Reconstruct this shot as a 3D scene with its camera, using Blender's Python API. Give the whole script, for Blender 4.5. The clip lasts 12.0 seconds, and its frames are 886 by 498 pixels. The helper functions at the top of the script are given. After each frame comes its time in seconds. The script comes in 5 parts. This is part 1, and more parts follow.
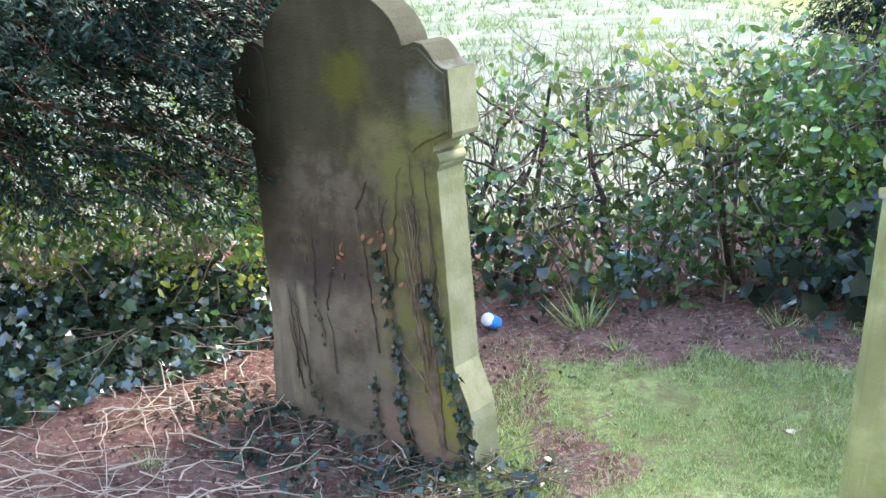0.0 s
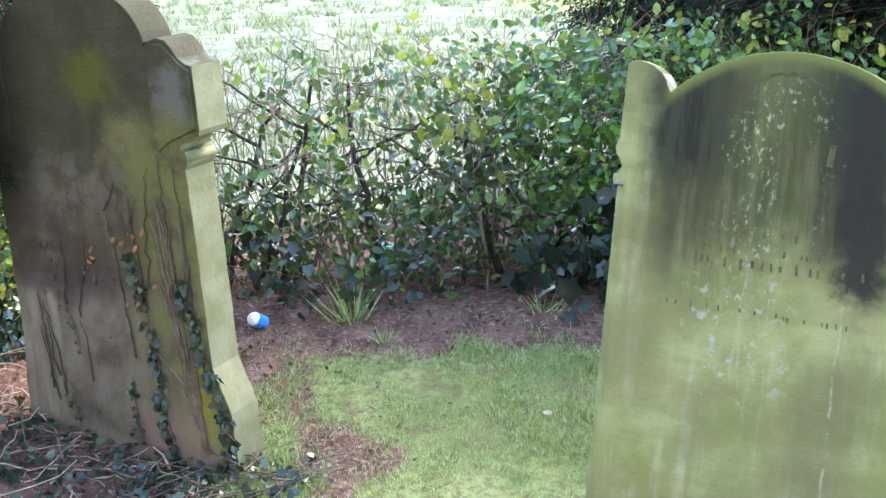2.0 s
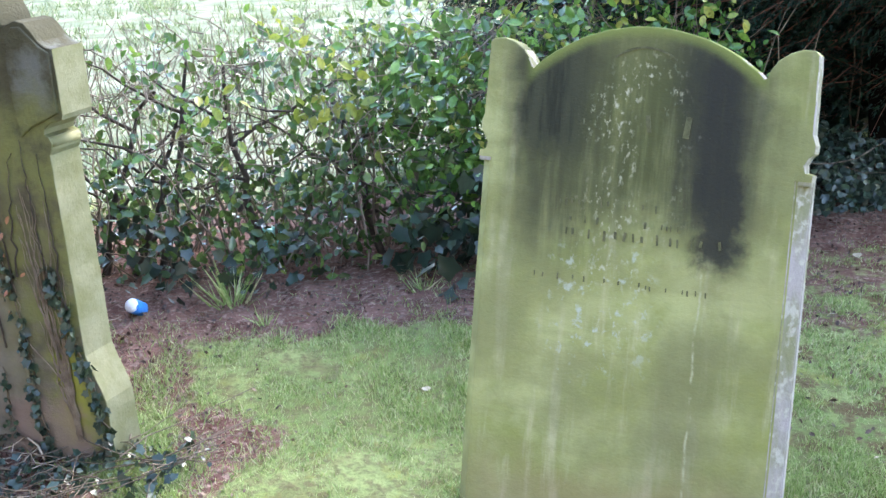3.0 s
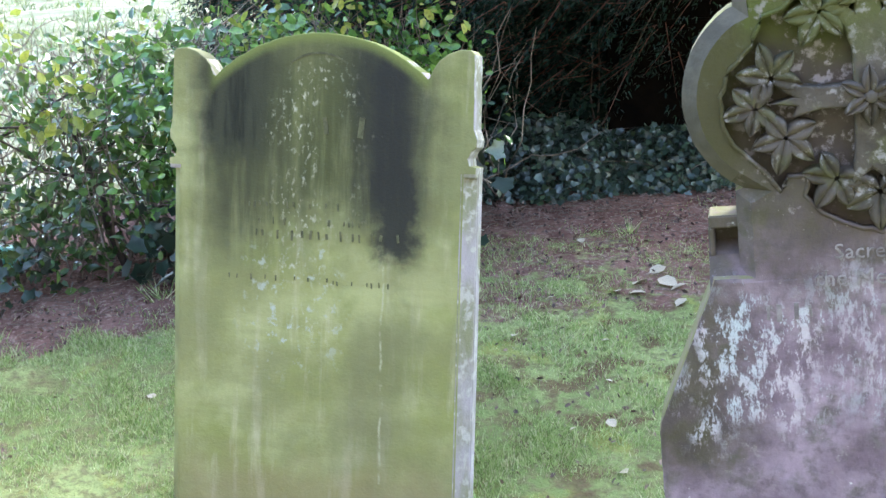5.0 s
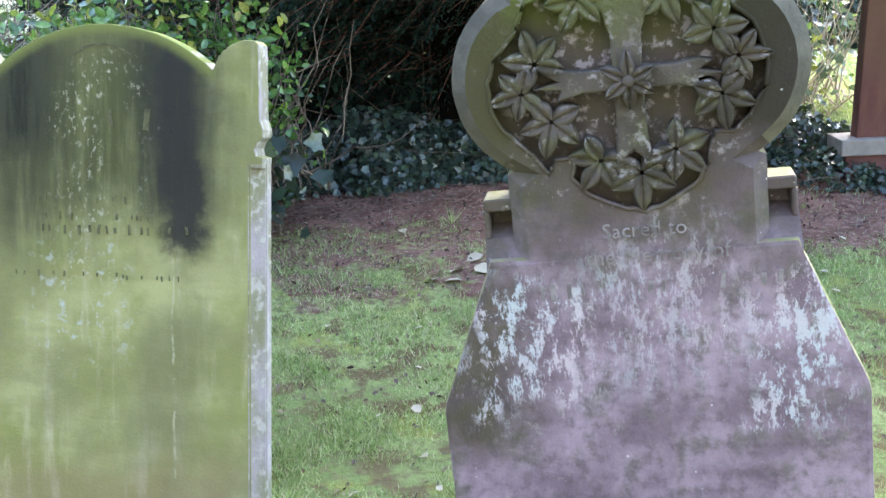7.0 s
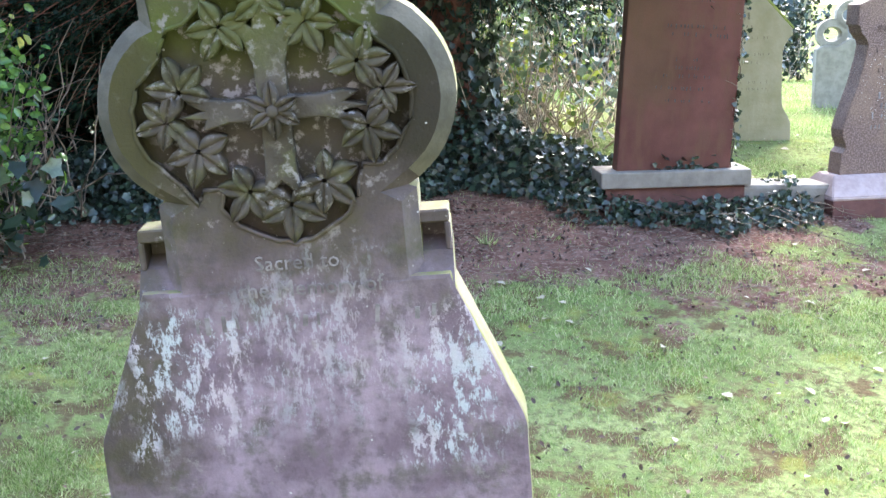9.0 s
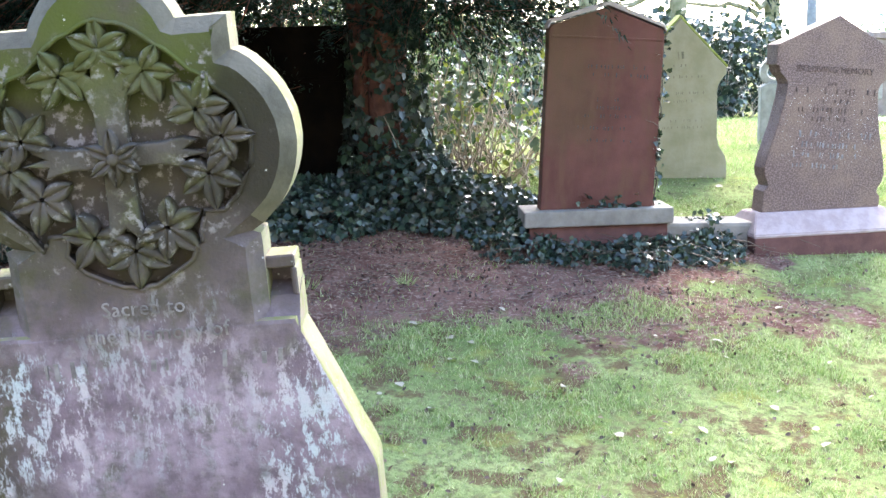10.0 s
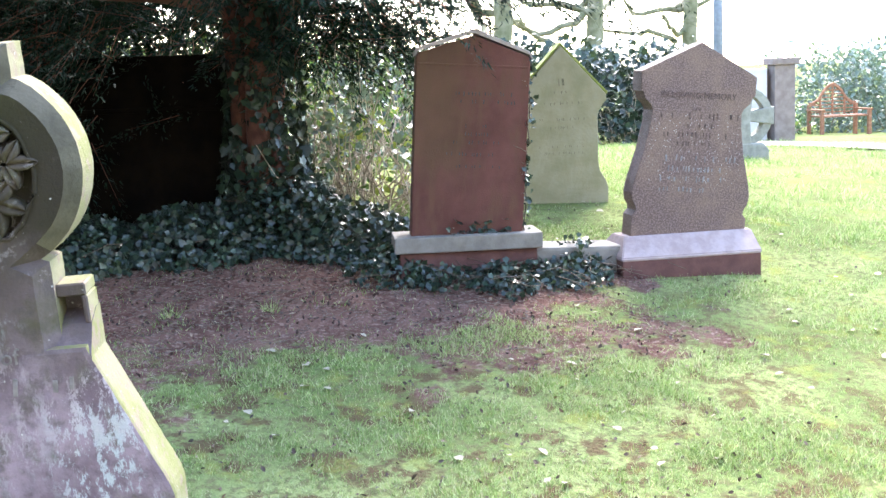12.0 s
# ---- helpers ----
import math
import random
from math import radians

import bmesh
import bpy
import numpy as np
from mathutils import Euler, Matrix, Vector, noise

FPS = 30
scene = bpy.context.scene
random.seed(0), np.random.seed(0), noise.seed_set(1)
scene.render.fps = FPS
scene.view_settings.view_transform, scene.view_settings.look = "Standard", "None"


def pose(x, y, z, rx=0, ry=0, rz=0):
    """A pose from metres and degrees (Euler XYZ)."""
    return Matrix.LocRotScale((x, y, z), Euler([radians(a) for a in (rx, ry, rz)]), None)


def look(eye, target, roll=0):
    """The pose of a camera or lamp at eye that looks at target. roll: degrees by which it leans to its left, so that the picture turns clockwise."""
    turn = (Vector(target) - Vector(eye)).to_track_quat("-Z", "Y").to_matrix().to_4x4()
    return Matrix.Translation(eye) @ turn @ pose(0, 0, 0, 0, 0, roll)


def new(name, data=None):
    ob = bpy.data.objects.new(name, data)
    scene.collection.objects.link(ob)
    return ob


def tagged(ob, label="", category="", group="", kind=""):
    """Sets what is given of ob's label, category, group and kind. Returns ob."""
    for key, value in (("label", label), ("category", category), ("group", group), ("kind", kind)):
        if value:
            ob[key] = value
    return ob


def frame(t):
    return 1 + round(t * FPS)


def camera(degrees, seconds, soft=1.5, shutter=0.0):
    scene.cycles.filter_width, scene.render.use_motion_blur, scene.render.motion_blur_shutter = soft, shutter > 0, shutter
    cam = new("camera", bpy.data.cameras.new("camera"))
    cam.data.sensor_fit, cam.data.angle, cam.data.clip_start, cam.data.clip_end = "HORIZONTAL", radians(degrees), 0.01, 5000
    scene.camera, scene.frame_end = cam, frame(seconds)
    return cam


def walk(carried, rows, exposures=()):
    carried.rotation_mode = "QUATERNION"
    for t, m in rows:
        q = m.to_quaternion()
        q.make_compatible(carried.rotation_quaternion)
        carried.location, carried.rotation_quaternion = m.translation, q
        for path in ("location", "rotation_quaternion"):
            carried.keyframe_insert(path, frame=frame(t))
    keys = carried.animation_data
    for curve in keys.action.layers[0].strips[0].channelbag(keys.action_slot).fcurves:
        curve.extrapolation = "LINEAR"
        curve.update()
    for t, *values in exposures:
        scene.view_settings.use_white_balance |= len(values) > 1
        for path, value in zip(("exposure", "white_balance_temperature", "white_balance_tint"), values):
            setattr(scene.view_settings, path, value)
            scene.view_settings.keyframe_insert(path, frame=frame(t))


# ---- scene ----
cam = camera(39.6, 12.0)
METRES, EYE, TILT, LEAN, TURN = 2.0, 1.40, -10.5, 0.3, 0.0
ROWS = [
    (0.0, 0.0, 0.0, 0.0, 0.0, 0.0, -0.0),
    (0.5, 0.0109, -0.001, -0.0008, -1.66, 0.09, 0.53),
    (1.0, 0.0281, 0.0015, -0.0064, -3.71, 0.01, 1.31),
    (1.5, 0.0417, 0.001, -0.0053, -6.48, -0.07, 1.73),
    (2.0, 0.0582, -0.0046, -0.0071, -9.58, -0.23, 2.18),
    (2.5, 0.0626, -0.0115, -0.0066, -12.14, -0.9, 2.74),
    (3.0, 0.0946, -0.0239, -0.0161, -14.28, -1.26, 3.62),
    (5.0, 0.2477, -0.1373, -0.0377, -22.47, -1.81, 6.71),
    (5.5, 0.2726, -0.1559, -0.0459, -24.05, -2.18, 6.8),
    (6.0, 0.2942, -0.1725, -0.0513, -25.58, -2.42, 7.33),
    (6.5, 0.3173, -0.1812, -0.0555, -27.21, -2.59, 7.74),
    (8.5, 0.4723, -0.2627, -0.0825, -32.86, -2.63, 7.25),
    (9.0, 0.554, -0.2966, -0.0882, -34.87, -2.32, 7.26),
    (9.5, 0.6122, -0.3488, -0.0959, -34.72, -1.49, 8.13),
    (10.0, 0.6829, -0.4049, -0.0985, -35.21, -0.73, 7.62),
    (10.5, 0.7215, -0.4425, -0.1069, -35.54, -0.36, 7.97),
    (11.0, 0.7649, -0.4713, -0.1141, -35.44, 0.04, 7.97),
    (11.5, 0.7897, -0.499, -0.1215, -36.11, 0.19, 7.91),
    (12.0, 0.8099, -0.516, -0.1249, -38.03, 0.16, 8.36),
]
walk(cam, [(t, pose(0, 0, EYE, TILT, LEAN, TURN) @ pose(METRES * x, METRES * y, METRES * z, 90 + pitch, roll, yaw)) for t, x, y, z, yaw, pitch, roll in ROWS],
     exposures=[(0.0, 3.86, 6650, 14), (9.5, 3.92, 6650, 14), (12.0, 3.80, 6650, 14)])

# ---- world, sun ----
world = bpy.data.worlds.new("overcast_sky")
scene.world = world
world.use_nodes = True
wn = world.node_tree
sky = wn.nodes.new("ShaderNodeTexSky")
sky.sky_type, sky.sun_disc = "NISHITA", False
sky.sun_elevation, sky.sun_rotation = radians(46), radians(53)
sky.air_density, sky.dust_density, sky.ozone_density = 1.0, 1.0, 1.0
wn.links.new(sky.outputs[0], wn.nodes["Background"].inputs[0])
wn.nodes["Background"].inputs[1].default_value = 0.15
sun = new("sun", bpy.data.lights.new("sun", "SUN"))
sun.data.energy, sun.data.angle, sun.data.color = 1.1, radians(20), (1.0, 0.97, 0.92)
sun.matrix_world = look((8, 6, 10.6), (0, 0, 0))


# ---- node helpers ----
class Nodes:
    """A procedural material in the making, on object coordinates."""

    def __init__(self, name, rough=0.9, spec=0.3):
        self.m = bpy.data.materials.new(name)
        self.m.use_nodes = True
        self.t = self.m.node_tree
        self.bsdf = self.t.nodes["Principled BSDF"]
        self.bsdf.inputs["Roughness"].default_value = rough
        self.bsdf.inputs["Specular IOR Level"].default_value = spec
        self.co = self.node("ShaderNodeTexCoord").outputs["Object"]

    def node(self, kind):
        return self.t.nodes.new(kind)

    def put(self, a, b):
        if hasattr(a, "is_linked"):
            self.t.links.new(a, b)
        else:
            b.default_value = a

    def noise(self, scale, lo=0.4, hi=0.6, detail=5.0, stretch=(1, 1, 1), rough=0.6, raw=False):
        mp = self.node("ShaderNodeMapping")
        self.put(self.co, mp.inputs[0])
        mp.inputs[3].default_value = stretch
        n = self.node("ShaderNodeTexNoise")
        self.put(mp.outputs[0], n.inputs["Vector"])
        n.inputs["Scale"].default_value, n.inputs["Detail"].default_value = scale, detail
        n.inputs["Roughness"].default_value = rough
        return n.outputs[0] if raw else self.span(n.outputs[0], lo, hi)

    def span(self, v, lo, hi, a=0.0, b=1.0):
        r = self.node("ShaderNodeMapRange")
        r.interpolation_type = "SMOOTHSTEP"
        self.put(v, r.inputs[0])
        for i, x in enumerate((lo, hi, a, b)):
            r.inputs[i + 1].default_value = x
        return r.outputs[0]

    def math(self, op, a, b=0.0):
        n = self.node("ShaderNodeMath")
        n.operation = op
        self.put(a, n.inputs[0])
        self.put(b, n.inputs[1])
        return n.outputs[0]

    def mix(self, f, a, b):
        n = self.node("ShaderNodeMix")
        n.data_type = "RGBA"
        self.put(f, n.inputs[0])
        for v, s in ((a, n.inputs[6]), (b, n.inputs[7])):
            self.put(v if hasattr(v, "is_linked") else (*v, 1.0), s)
        return n.outputs[2]

    def box(self, x0, x1, z0, z1, soft=0.04, wobble=0.08, scale=9.0):
        """A mask over a stretch of a stone's face, with ragged edges."""
        s = self.node("ShaderNodeSeparateXYZ")
        self.put(self.co, s.inputs[0])
        w = self.math("MULTIPLY", self.math("SUBTRACT", self.noise(scale, raw=True), 0.5), wobble * 4)
        x, z = self.math("ADD", s.outputs[0], w), self.math("ADD", s.outputs[2], w)
        parts = [self.span(x, x0 - soft, x0 + soft), self.span(x, x1 - soft, x1 + soft, 1.0, 0.0),
                 self.span(z, z0 - soft, z0 + soft), self.span(z, z1 - soft, z1 + soft, 1.0, 0.0)]
        out = parts[0]
        for p in parts[1:]:
            out = self.math("MULTIPLY", out, p)
        return out

    def spots(self, scale, size, amount=1.0, stretch=(1, 1, 1)):
        mp = self.node("ShaderNodeMapping")
        self.put(self.co, mp.inputs[0])
        mp.inputs[3].default_value = stretch
        v = self.node("ShaderNodeTexVoronoi")
        self.put(mp.outputs[0], v.inputs["Vector"])
        v.inputs["Scale"].default_value = scale
        d = self.math("ADD", v.outputs["Distance"], self.math("MULTIPLY", self.noise(scale * 3, raw=True), 0.25))
        return self.span(d, size + 0.12, size + 0.17, amount, 0.0)

    def random(self):
        g = self.node("ShaderNodeNewGeometry")
        return g.outputs["Random Per Island"]

    def ramp(self, f, *stops):
        r = self.node("ShaderNodeValToRGB")
        self.put(f, r.inputs[0])
        while len(r.color_ramp.elements) < len(stops):
            r.color_ramp.elements.new(0.5)
        for e, (p, c) in zip(r.color_ramp.elements, stops):
            e.position, e.color = p, (*c, 1.0)
        return r.outputs[0]

    def done(self, colour, bump=None, height=0.004, strength=0.6, rough=None):
        self.put(colour, self.bsdf.inputs["Base Color"])
        if bump is not None:
            b = self.node("ShaderNodeBump")
            b.inputs["Strength"].default_value, b.inputs["Distance"].default_value = strength, height
            self.put(bump, b.inputs["Height"])
            self.put(b.outputs[0], self.bsdf.inputs["Normal"])
        if rough is not None:
            self.put(rough, self.bsdf.inputs["Roughness"])
        return self.m


def plain(name, a, b, scale=12.0, rough=0.85, bump=0.003, spec=0.3):
    n = Nodes(name, rough, spec)
    f = n.noise(scale, 0.3, 0.7)
    fine = n.noise(scale * 9, raw=True)
    return n.done(n.mix(f, a, b), fine, bump)


def leafy(name, *stops, rough=0.35, clear=0.2, spec=0.5):
    """Leaves: each leaf its own tint, some light through the blade."""
    n = Nodes(name, rough, spec)
    col = n.ramp(n.random(), *stops)
    col = n.mix(n.noise(60, 0.35, 0.75), col, n.mix(0.6, col, (0.01, 0.015, 0.008)))
    n.put(col, n.bsdf.inputs["Base Color"])
    tr = n.node("ShaderNodeBsdfTranslucent")
    n.put(n.mix(0.4, col, (0.25, 0.36, 0.09)), tr.inputs[0])
    mx = n.node("ShaderNodeMixShader")
    mx.inputs[0].default_value = clear
    n.put(n.bsdf.outputs[0], mx.inputs[1])
    n.put(tr.outputs[0], mx.inputs[2])
    n.put(mx.outputs[0], n.t.nodes["Material Output"].inputs[0])
    return n.m


# ---- materials ----
def stone_brown():
    """Dark sooty sandstone with green algae and vertical streaks."""
    n = Nodes("brown_sandstone", 0.95, 0.04)
    c = n.mix(n.noise(5, 0.35, 0.65), (0.046, 0.039, 0.028), (0.080, 0.068, 0.050))
    c = n.mix(n.math("MULTIPLY", n.noise(6, 0.45, 0.65, stretch=(1.3, 1.3, 0.7)), 0.6), c, (0.135, 0.12, 0.085))
    c = n.mix(n.math("MULTIPLY", n.noise(9, 0.45, 0.6, stretch=(0.25, 0.25, 2.2)), 0.55), c, (0.055, 0.047, 0.038))
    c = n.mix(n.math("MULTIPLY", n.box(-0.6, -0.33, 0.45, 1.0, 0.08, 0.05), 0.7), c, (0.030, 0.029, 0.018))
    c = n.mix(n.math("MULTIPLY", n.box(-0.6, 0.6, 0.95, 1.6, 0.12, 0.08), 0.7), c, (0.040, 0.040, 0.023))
    c = n.mix(n.math("MULTIPLY", n.box(-0.02, 0.14, 1.14, 1.30, 0.05, 0.06), 0.7), c, (0.085, 0.088, 0.020))
    c = n.mix(n.math("MULTIPLY", n.box(0.10, 0.24, 0.96, 1.10, 0.05, 0.06), 0.7), c, (0.15, 0.14, 0.07))
    c = n.mix(n.math("MULTIPLY", n.box(0.34, 0.45, 1.08, 1.25, 0.03, 0.05), 0.6), c, (0.13, 0.135, 0.13))
    c = n.mix(n.math("MULTIPLY", n.box(-0.25, 0.22, 0.78, 0.95, 0.06, 0.06), n.noise(11, 0.4, 0.6)), c, (0.105, 0.095, 0.075))
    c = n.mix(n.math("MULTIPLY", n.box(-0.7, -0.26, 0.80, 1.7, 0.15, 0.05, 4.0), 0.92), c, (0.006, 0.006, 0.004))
    c = n.mix(n.math("MULTIPLY", n.box(-0.36, 0.14, 0.44, 0.60, 0.04, 0.05), 0.7), c, (0.05, 0.042, 0.044))
    c = n.mix(n.math("MULTIPLY", n.box(-0.42, -0.22, 0.05, 0.48, 0.04, 0.05), n.noise(9, 0.4, 0.6, stretch=(2.4, 2.4, 0.3))), c, (0.23, 0.215, 0.16))
    c = n.mix(n.math("MULTIPLY", n.box(-0.5, 0.5, -0.4, 0.50, 0.10, 0.06), n.noise(5, 0.25, 0.65)), c, (0.155, 0.140, 0.115))
    c = n.mix(n.math("MULTIPLY", n.box(0.16, 0.6, -0.2, 1.1, 0.12, 0.07), n.noise(6, 0.35, 0.6)), c, (0.12, 0.125, 0.05))
    c = n.mix(n.math("MULTIPLY", n.box(0.28, 0.42, 0.0, 0.32, 0.03, 0.05), 0.8), c, (0.20, 0.21, 0.04))
    c = n.mix(n.math("MULTIPLY", n.box(0.06, 0.40, -0.2, 0.12, 0.04, 0.06), 0.7), c, (0.19, 0.135, 0.12))
    return n.done(c, n.math("ADD", n.noise(90, raw=True), n.noise(14, raw=True)), 0.006, 0.6)


def stone_green():
    """Sandstone under green algae, with soot where the rain does not reach."""
    n = Nodes("algae_green_sandstone", 0.95, 0.05)
    c = n.mix(n.noise(4, 0.35, 0.65), (0.185, 0.20, 0.07), (0.285, 0.295, 0.14))
    c = n.mix(n.noise(8, 0.5, 0.7, stretch=(2, 2, 0.3)), c, (0.34, 0.33, 0.20))
    c = n.mix(n.math("MULTIPLY", n.noise(2.6, 0.42, 0.6), 0.75), c, (0.15, 0.155, 0.075))
    c = n.mix(n.math("MULTIPLY", n.noise(5, 0.40, 0.62, 3.0, (0.35, 0.35, 2.6)), 0.35), c, (0.17, 0.165, 0.075))
    c = n.mix(n.math("MULTIPLY", n.box(0.10, 0.26, 0.05, 0.55, 0.08, 0.05), 0.5), c, (0.12, 0.12, 0.06))
    c = n.mix(n.math("MULTIPLY", n.box(-0.33, 0.33, 0.80, 1.3, 0.14, 0.06), n.noise(9, 0.15, 0.6, 8.0, (2.2, 2, 0.25))), c, (0.060, 0.065, 0.030))
    c = n.mix(n.math("MULTIPLY", n.box(-0.30, 0.30, 1.13, 1.4, 0.04, 0.03), 0.5), c, (0.06, 0.065, 0.03))
    soot = n.math("MAXIMUM", n.box(0.10, 0.30, 0.80, 1.5, 0.075, 0.03, 7.0), n.box(0.16, 0.292, 0.71, 0.98, 0.035, 0.03, 18.0))
    soot = n.math("MULTIPLY", soot, n.noise(7, 0.10, 0.50, 10.0, (2.6, 2, 0.25)))
    c = n.mix(n.math("MULTIPLY", n.box(-0.32, -0.10, 0.72, 1.5, 0.11, 0.04, 7.0), n.noise(8, 0.25, 0.6, 8.0, (2.4, 2, 0.25))), c, (0.050, 0.052, 0.030))
    c = n.mix(n.box(-0.34, -0.15, 0.98, 1.5, 0.06, 0.035, 9.0), c, n.mix(n.noise(8, 0.35, 0.6, 8.0, (2.4, 2, 0.25)), (0.016, 0.017, 0.015), (0.040, 0.042, 0.028)))
    c = n.mix(n.math("MULTIPLY", soot, 0.93), c, (0.024, 0.024, 0.023))
    rim = n.node("ShaderNodeSeparateXYZ")
    n.put(n.co, rim.inputs[0])
    arch = n.math("POWER", n.math("ADD", n.math("POWER", rim.outputs[0], 2.0), n.math("POWER", n.math("SUBTRACT", rim.outputs[2], 0.858), 2.0)), 0.5)
    c = n.mix(n.math("MULTIPLY", n.span(n.math("ADD", arch, n.math("MULTIPLY", n.noise(14, raw=True), 0.02)), 0.420, 0.455), n.box(-0.31, 0.31, 1.1, 1.6, 0.02, 0.01)), c, (0.12, 0.14, 0.045))
    c = n.mix(n.math("MULTIPLY", n.box(-0.13, 0.09, 0.5, 1.22, 0.06, 0.05), n.math("MULTIPLY", n.noise(60, 0.53, 0.66, 10.0, stretch=(1.1, 1.5, 0.75)), n.noise(7, 0.42, 0.62))), c, (0.33, 0.325, 0.24))
    c = n.mix(n.math("MULTIPLY", n.box(0.19, 0.194, 0.10, 0.70, 0.004, 0.012, 5.0), n.noise(22, 0.42, 0.6)), c, (0.33, 0.33, 0.22))
    c = n.mix(n.math("MULTIPLY", n.box(-0.40, 0.40, -0.3, 0.12, 0.06, 0.06), 0.5), c, (0.20, 0.155, 0.085))
    c = n.mix(n.math("MULTIPLY", n.box(-0.2, 0.05, 0.42, 0.72, 0.08, 0.06), n.noise(28, 0.55, 0.66, 8.0)), c, (0.30, 0.33, 0.29))
    c = n.mix(n.spots(22, -0.03, 0.8), c, (0.50, 0.48, 0.40))
    return n.done(c, n.math("ADD", n.noise(110, raw=True), n.noise(16, raw=True)), 0.004, 0.5)


def stone_purple():
    """Purple-grey sandstone with pale blue lichen runs and green algae on top."""
    n = Nodes("purple_grey_sandstone", 0.95, 0.06)
    c = n.mix(n.noise(5, 0.35, 0.65), (0.150, 0.112, 0.140), (0.285, 0.225, 0.275))
    c = n.mix(n.noise(11, 0.5, 0.68), c, (0.135, 0.12, 0.115))
    algae = n.math("MAXIMUM", n.box(-0.6, 0.6, 0.72, 1.9, 0.16, 0.05), n.box(-0.62, -0.30, 0.25, 1.0, 0.08, 0.06))
    c = n.mix(n.math("MULTIPLY", algae, 0.85), c, n.mix(n.noise(6, 0.4, 0.6), (0.055, 0.053, 0.024), (0.072, 0.059, 0.052)))
    # carving panel darkened here: shade of the recess put into the colour
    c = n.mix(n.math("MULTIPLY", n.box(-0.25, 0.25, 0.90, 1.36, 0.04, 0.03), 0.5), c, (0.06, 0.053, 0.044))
    c = n.mix(n.math("MULTIPLY", n.noise(24, 0.45, 0.68, 10.0), 0.5), c, (0.062, 0.055, 0.052))
    c = n.mix(n.math("MULTIPLY", n.noise(15, 0.57, 0.66, 12.0, rough=0.75), 0.55), c, (0.26, 0.24, 0.23))
    c = n.mix(n.math("MULTIPLY", n.box(-0.3, 0.3, 1.24, 1.9, 0.08, 0.04), n.noise(5, 0.15, 0.6)), c, (0.070, 0.085, 0.024))
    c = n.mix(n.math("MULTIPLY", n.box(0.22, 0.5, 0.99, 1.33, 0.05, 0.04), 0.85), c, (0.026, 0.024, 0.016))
    c = n.mix(n.math("MULTIPLY", n.box(-0.5, -0.24, 0.97, 1.33, 0.05, 0.05), 0.8), c, (0.050, 0.050, 0.020))
    zones = n.math("MAXIMUM", n.box(-0.42, -0.12, 0.36, 0.66, 0.06, 0.10), n.math("MAXIMUM", n.box(0.24, 0.44, 0.28, 0.64, 0.06, 0.10), n.math("MULTIPLY", n.box(-0.12, 0.20, 0.42, 0.74, 0.08, 0.10), 0.55)))
    drip = n.math("MULTIPLY", zones, n.noise(17, 0.50, 0.54, 14.0, (1.4, 1.4, 0.6), 0.82))
    c = n.mix(n.math("MULTIPLY", drip, 0.8), c, n.mix(n.noise(4, 0.4, 0.6), (0.42, 0.48, 0.52), (0.46, 0.41, 0.45)))
    c = n.mix(n.math("MULTIPLY", n.box(-0.24, 0.24, 0.95, 1.35, 0.05, 0.06), n.noise(34, 0.52, 0.64, 10.0)), c, (0.24, 0.225, 0.23))
    c = n.mix(n.math("MULTIPLY", n.spots(24, 0.03, 0.8), n.noise(4, 0.42, 0.6)), c, (0.50, 0.51, 0.48))
    c = n.mix(n.spots(60, 0.0, 0.7), c, (0.46, 0.45, 0.44))
    return n.done(c, n.math("ADD", n.noise(110, raw=True), n.noise(14, raw=True)), 0.004, 0.6)


def stone_carved():
    """Carved relief of the same stone: grey-brown, algae near the top, dusted with pale lichen."""
    n = Nodes("carved_grey_sandstone", 0.95, 0.06)
    c = n.mix(n.noise(7, 0.35, 0.65), (0.048, 0.043, 0.033), (0.090, 0.079, 0.068))
    c = n.mix(n.math("MULTIPLY", n.box(-0.4, 0.4, 1.24, 1.9, 0.07, 0.05), 0.7), c, (0.075, 0.088, 0.026))
    c = n.mix(n.math("MULTIPLY", n.noise(12, 0.48, 0.62), 0.5), c, (0.10, 0.105, 0.05))
    c = n.mix(n.math("MULTIPLY", n.math("MULTIPLY", n.noise(48, 0.52, 0.66, 10.0), n.noise(9, 0.4, 0.6)), 0.75), c, (0.26, 0.25, 0.25))
    return n.done(c, n.math("ADD", n.noise(120, raw=True), n.noise(30, raw=True)), 0.004, 0.6)


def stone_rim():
    """Weathered edge with yellow-green algae, its sunlit tone put into the colour."""
    n = Nodes("sunlit_lichened_edge", 0.92, 0.2)
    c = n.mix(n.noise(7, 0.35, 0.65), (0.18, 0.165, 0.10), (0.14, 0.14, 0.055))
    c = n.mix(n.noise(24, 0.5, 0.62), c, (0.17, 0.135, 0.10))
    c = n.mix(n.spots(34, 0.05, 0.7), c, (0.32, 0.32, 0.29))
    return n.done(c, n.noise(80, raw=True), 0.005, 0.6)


def stone_red():
    n = Nodes("red_sandstone", 0.88, 0.25)
    c = n.mix(n.noise(3, 0.35, 0.65), (0.080, 0.030, 0.023), (0.118, 0.048, 0.037))
    c = n.mix(n.noise(9, 0.45, 0.7, stretch=(1.6, 1.6, 0.4)), c, (0.10, 0.048, 0.030))
    c = n.mix(n.math("MULTIPLY", n.box(-0.35, -0.02, 0.3, 1.1, 0.12, 0.1), 0.45), c, (0.08, 0.056, 0.024))
    c = n.mix(n.spots(40, -0.02, 0.5), c, (0.30, 0.24, 0.21))
    return n.done(c, n.noise(120, raw=True), 0.003, 0.5)


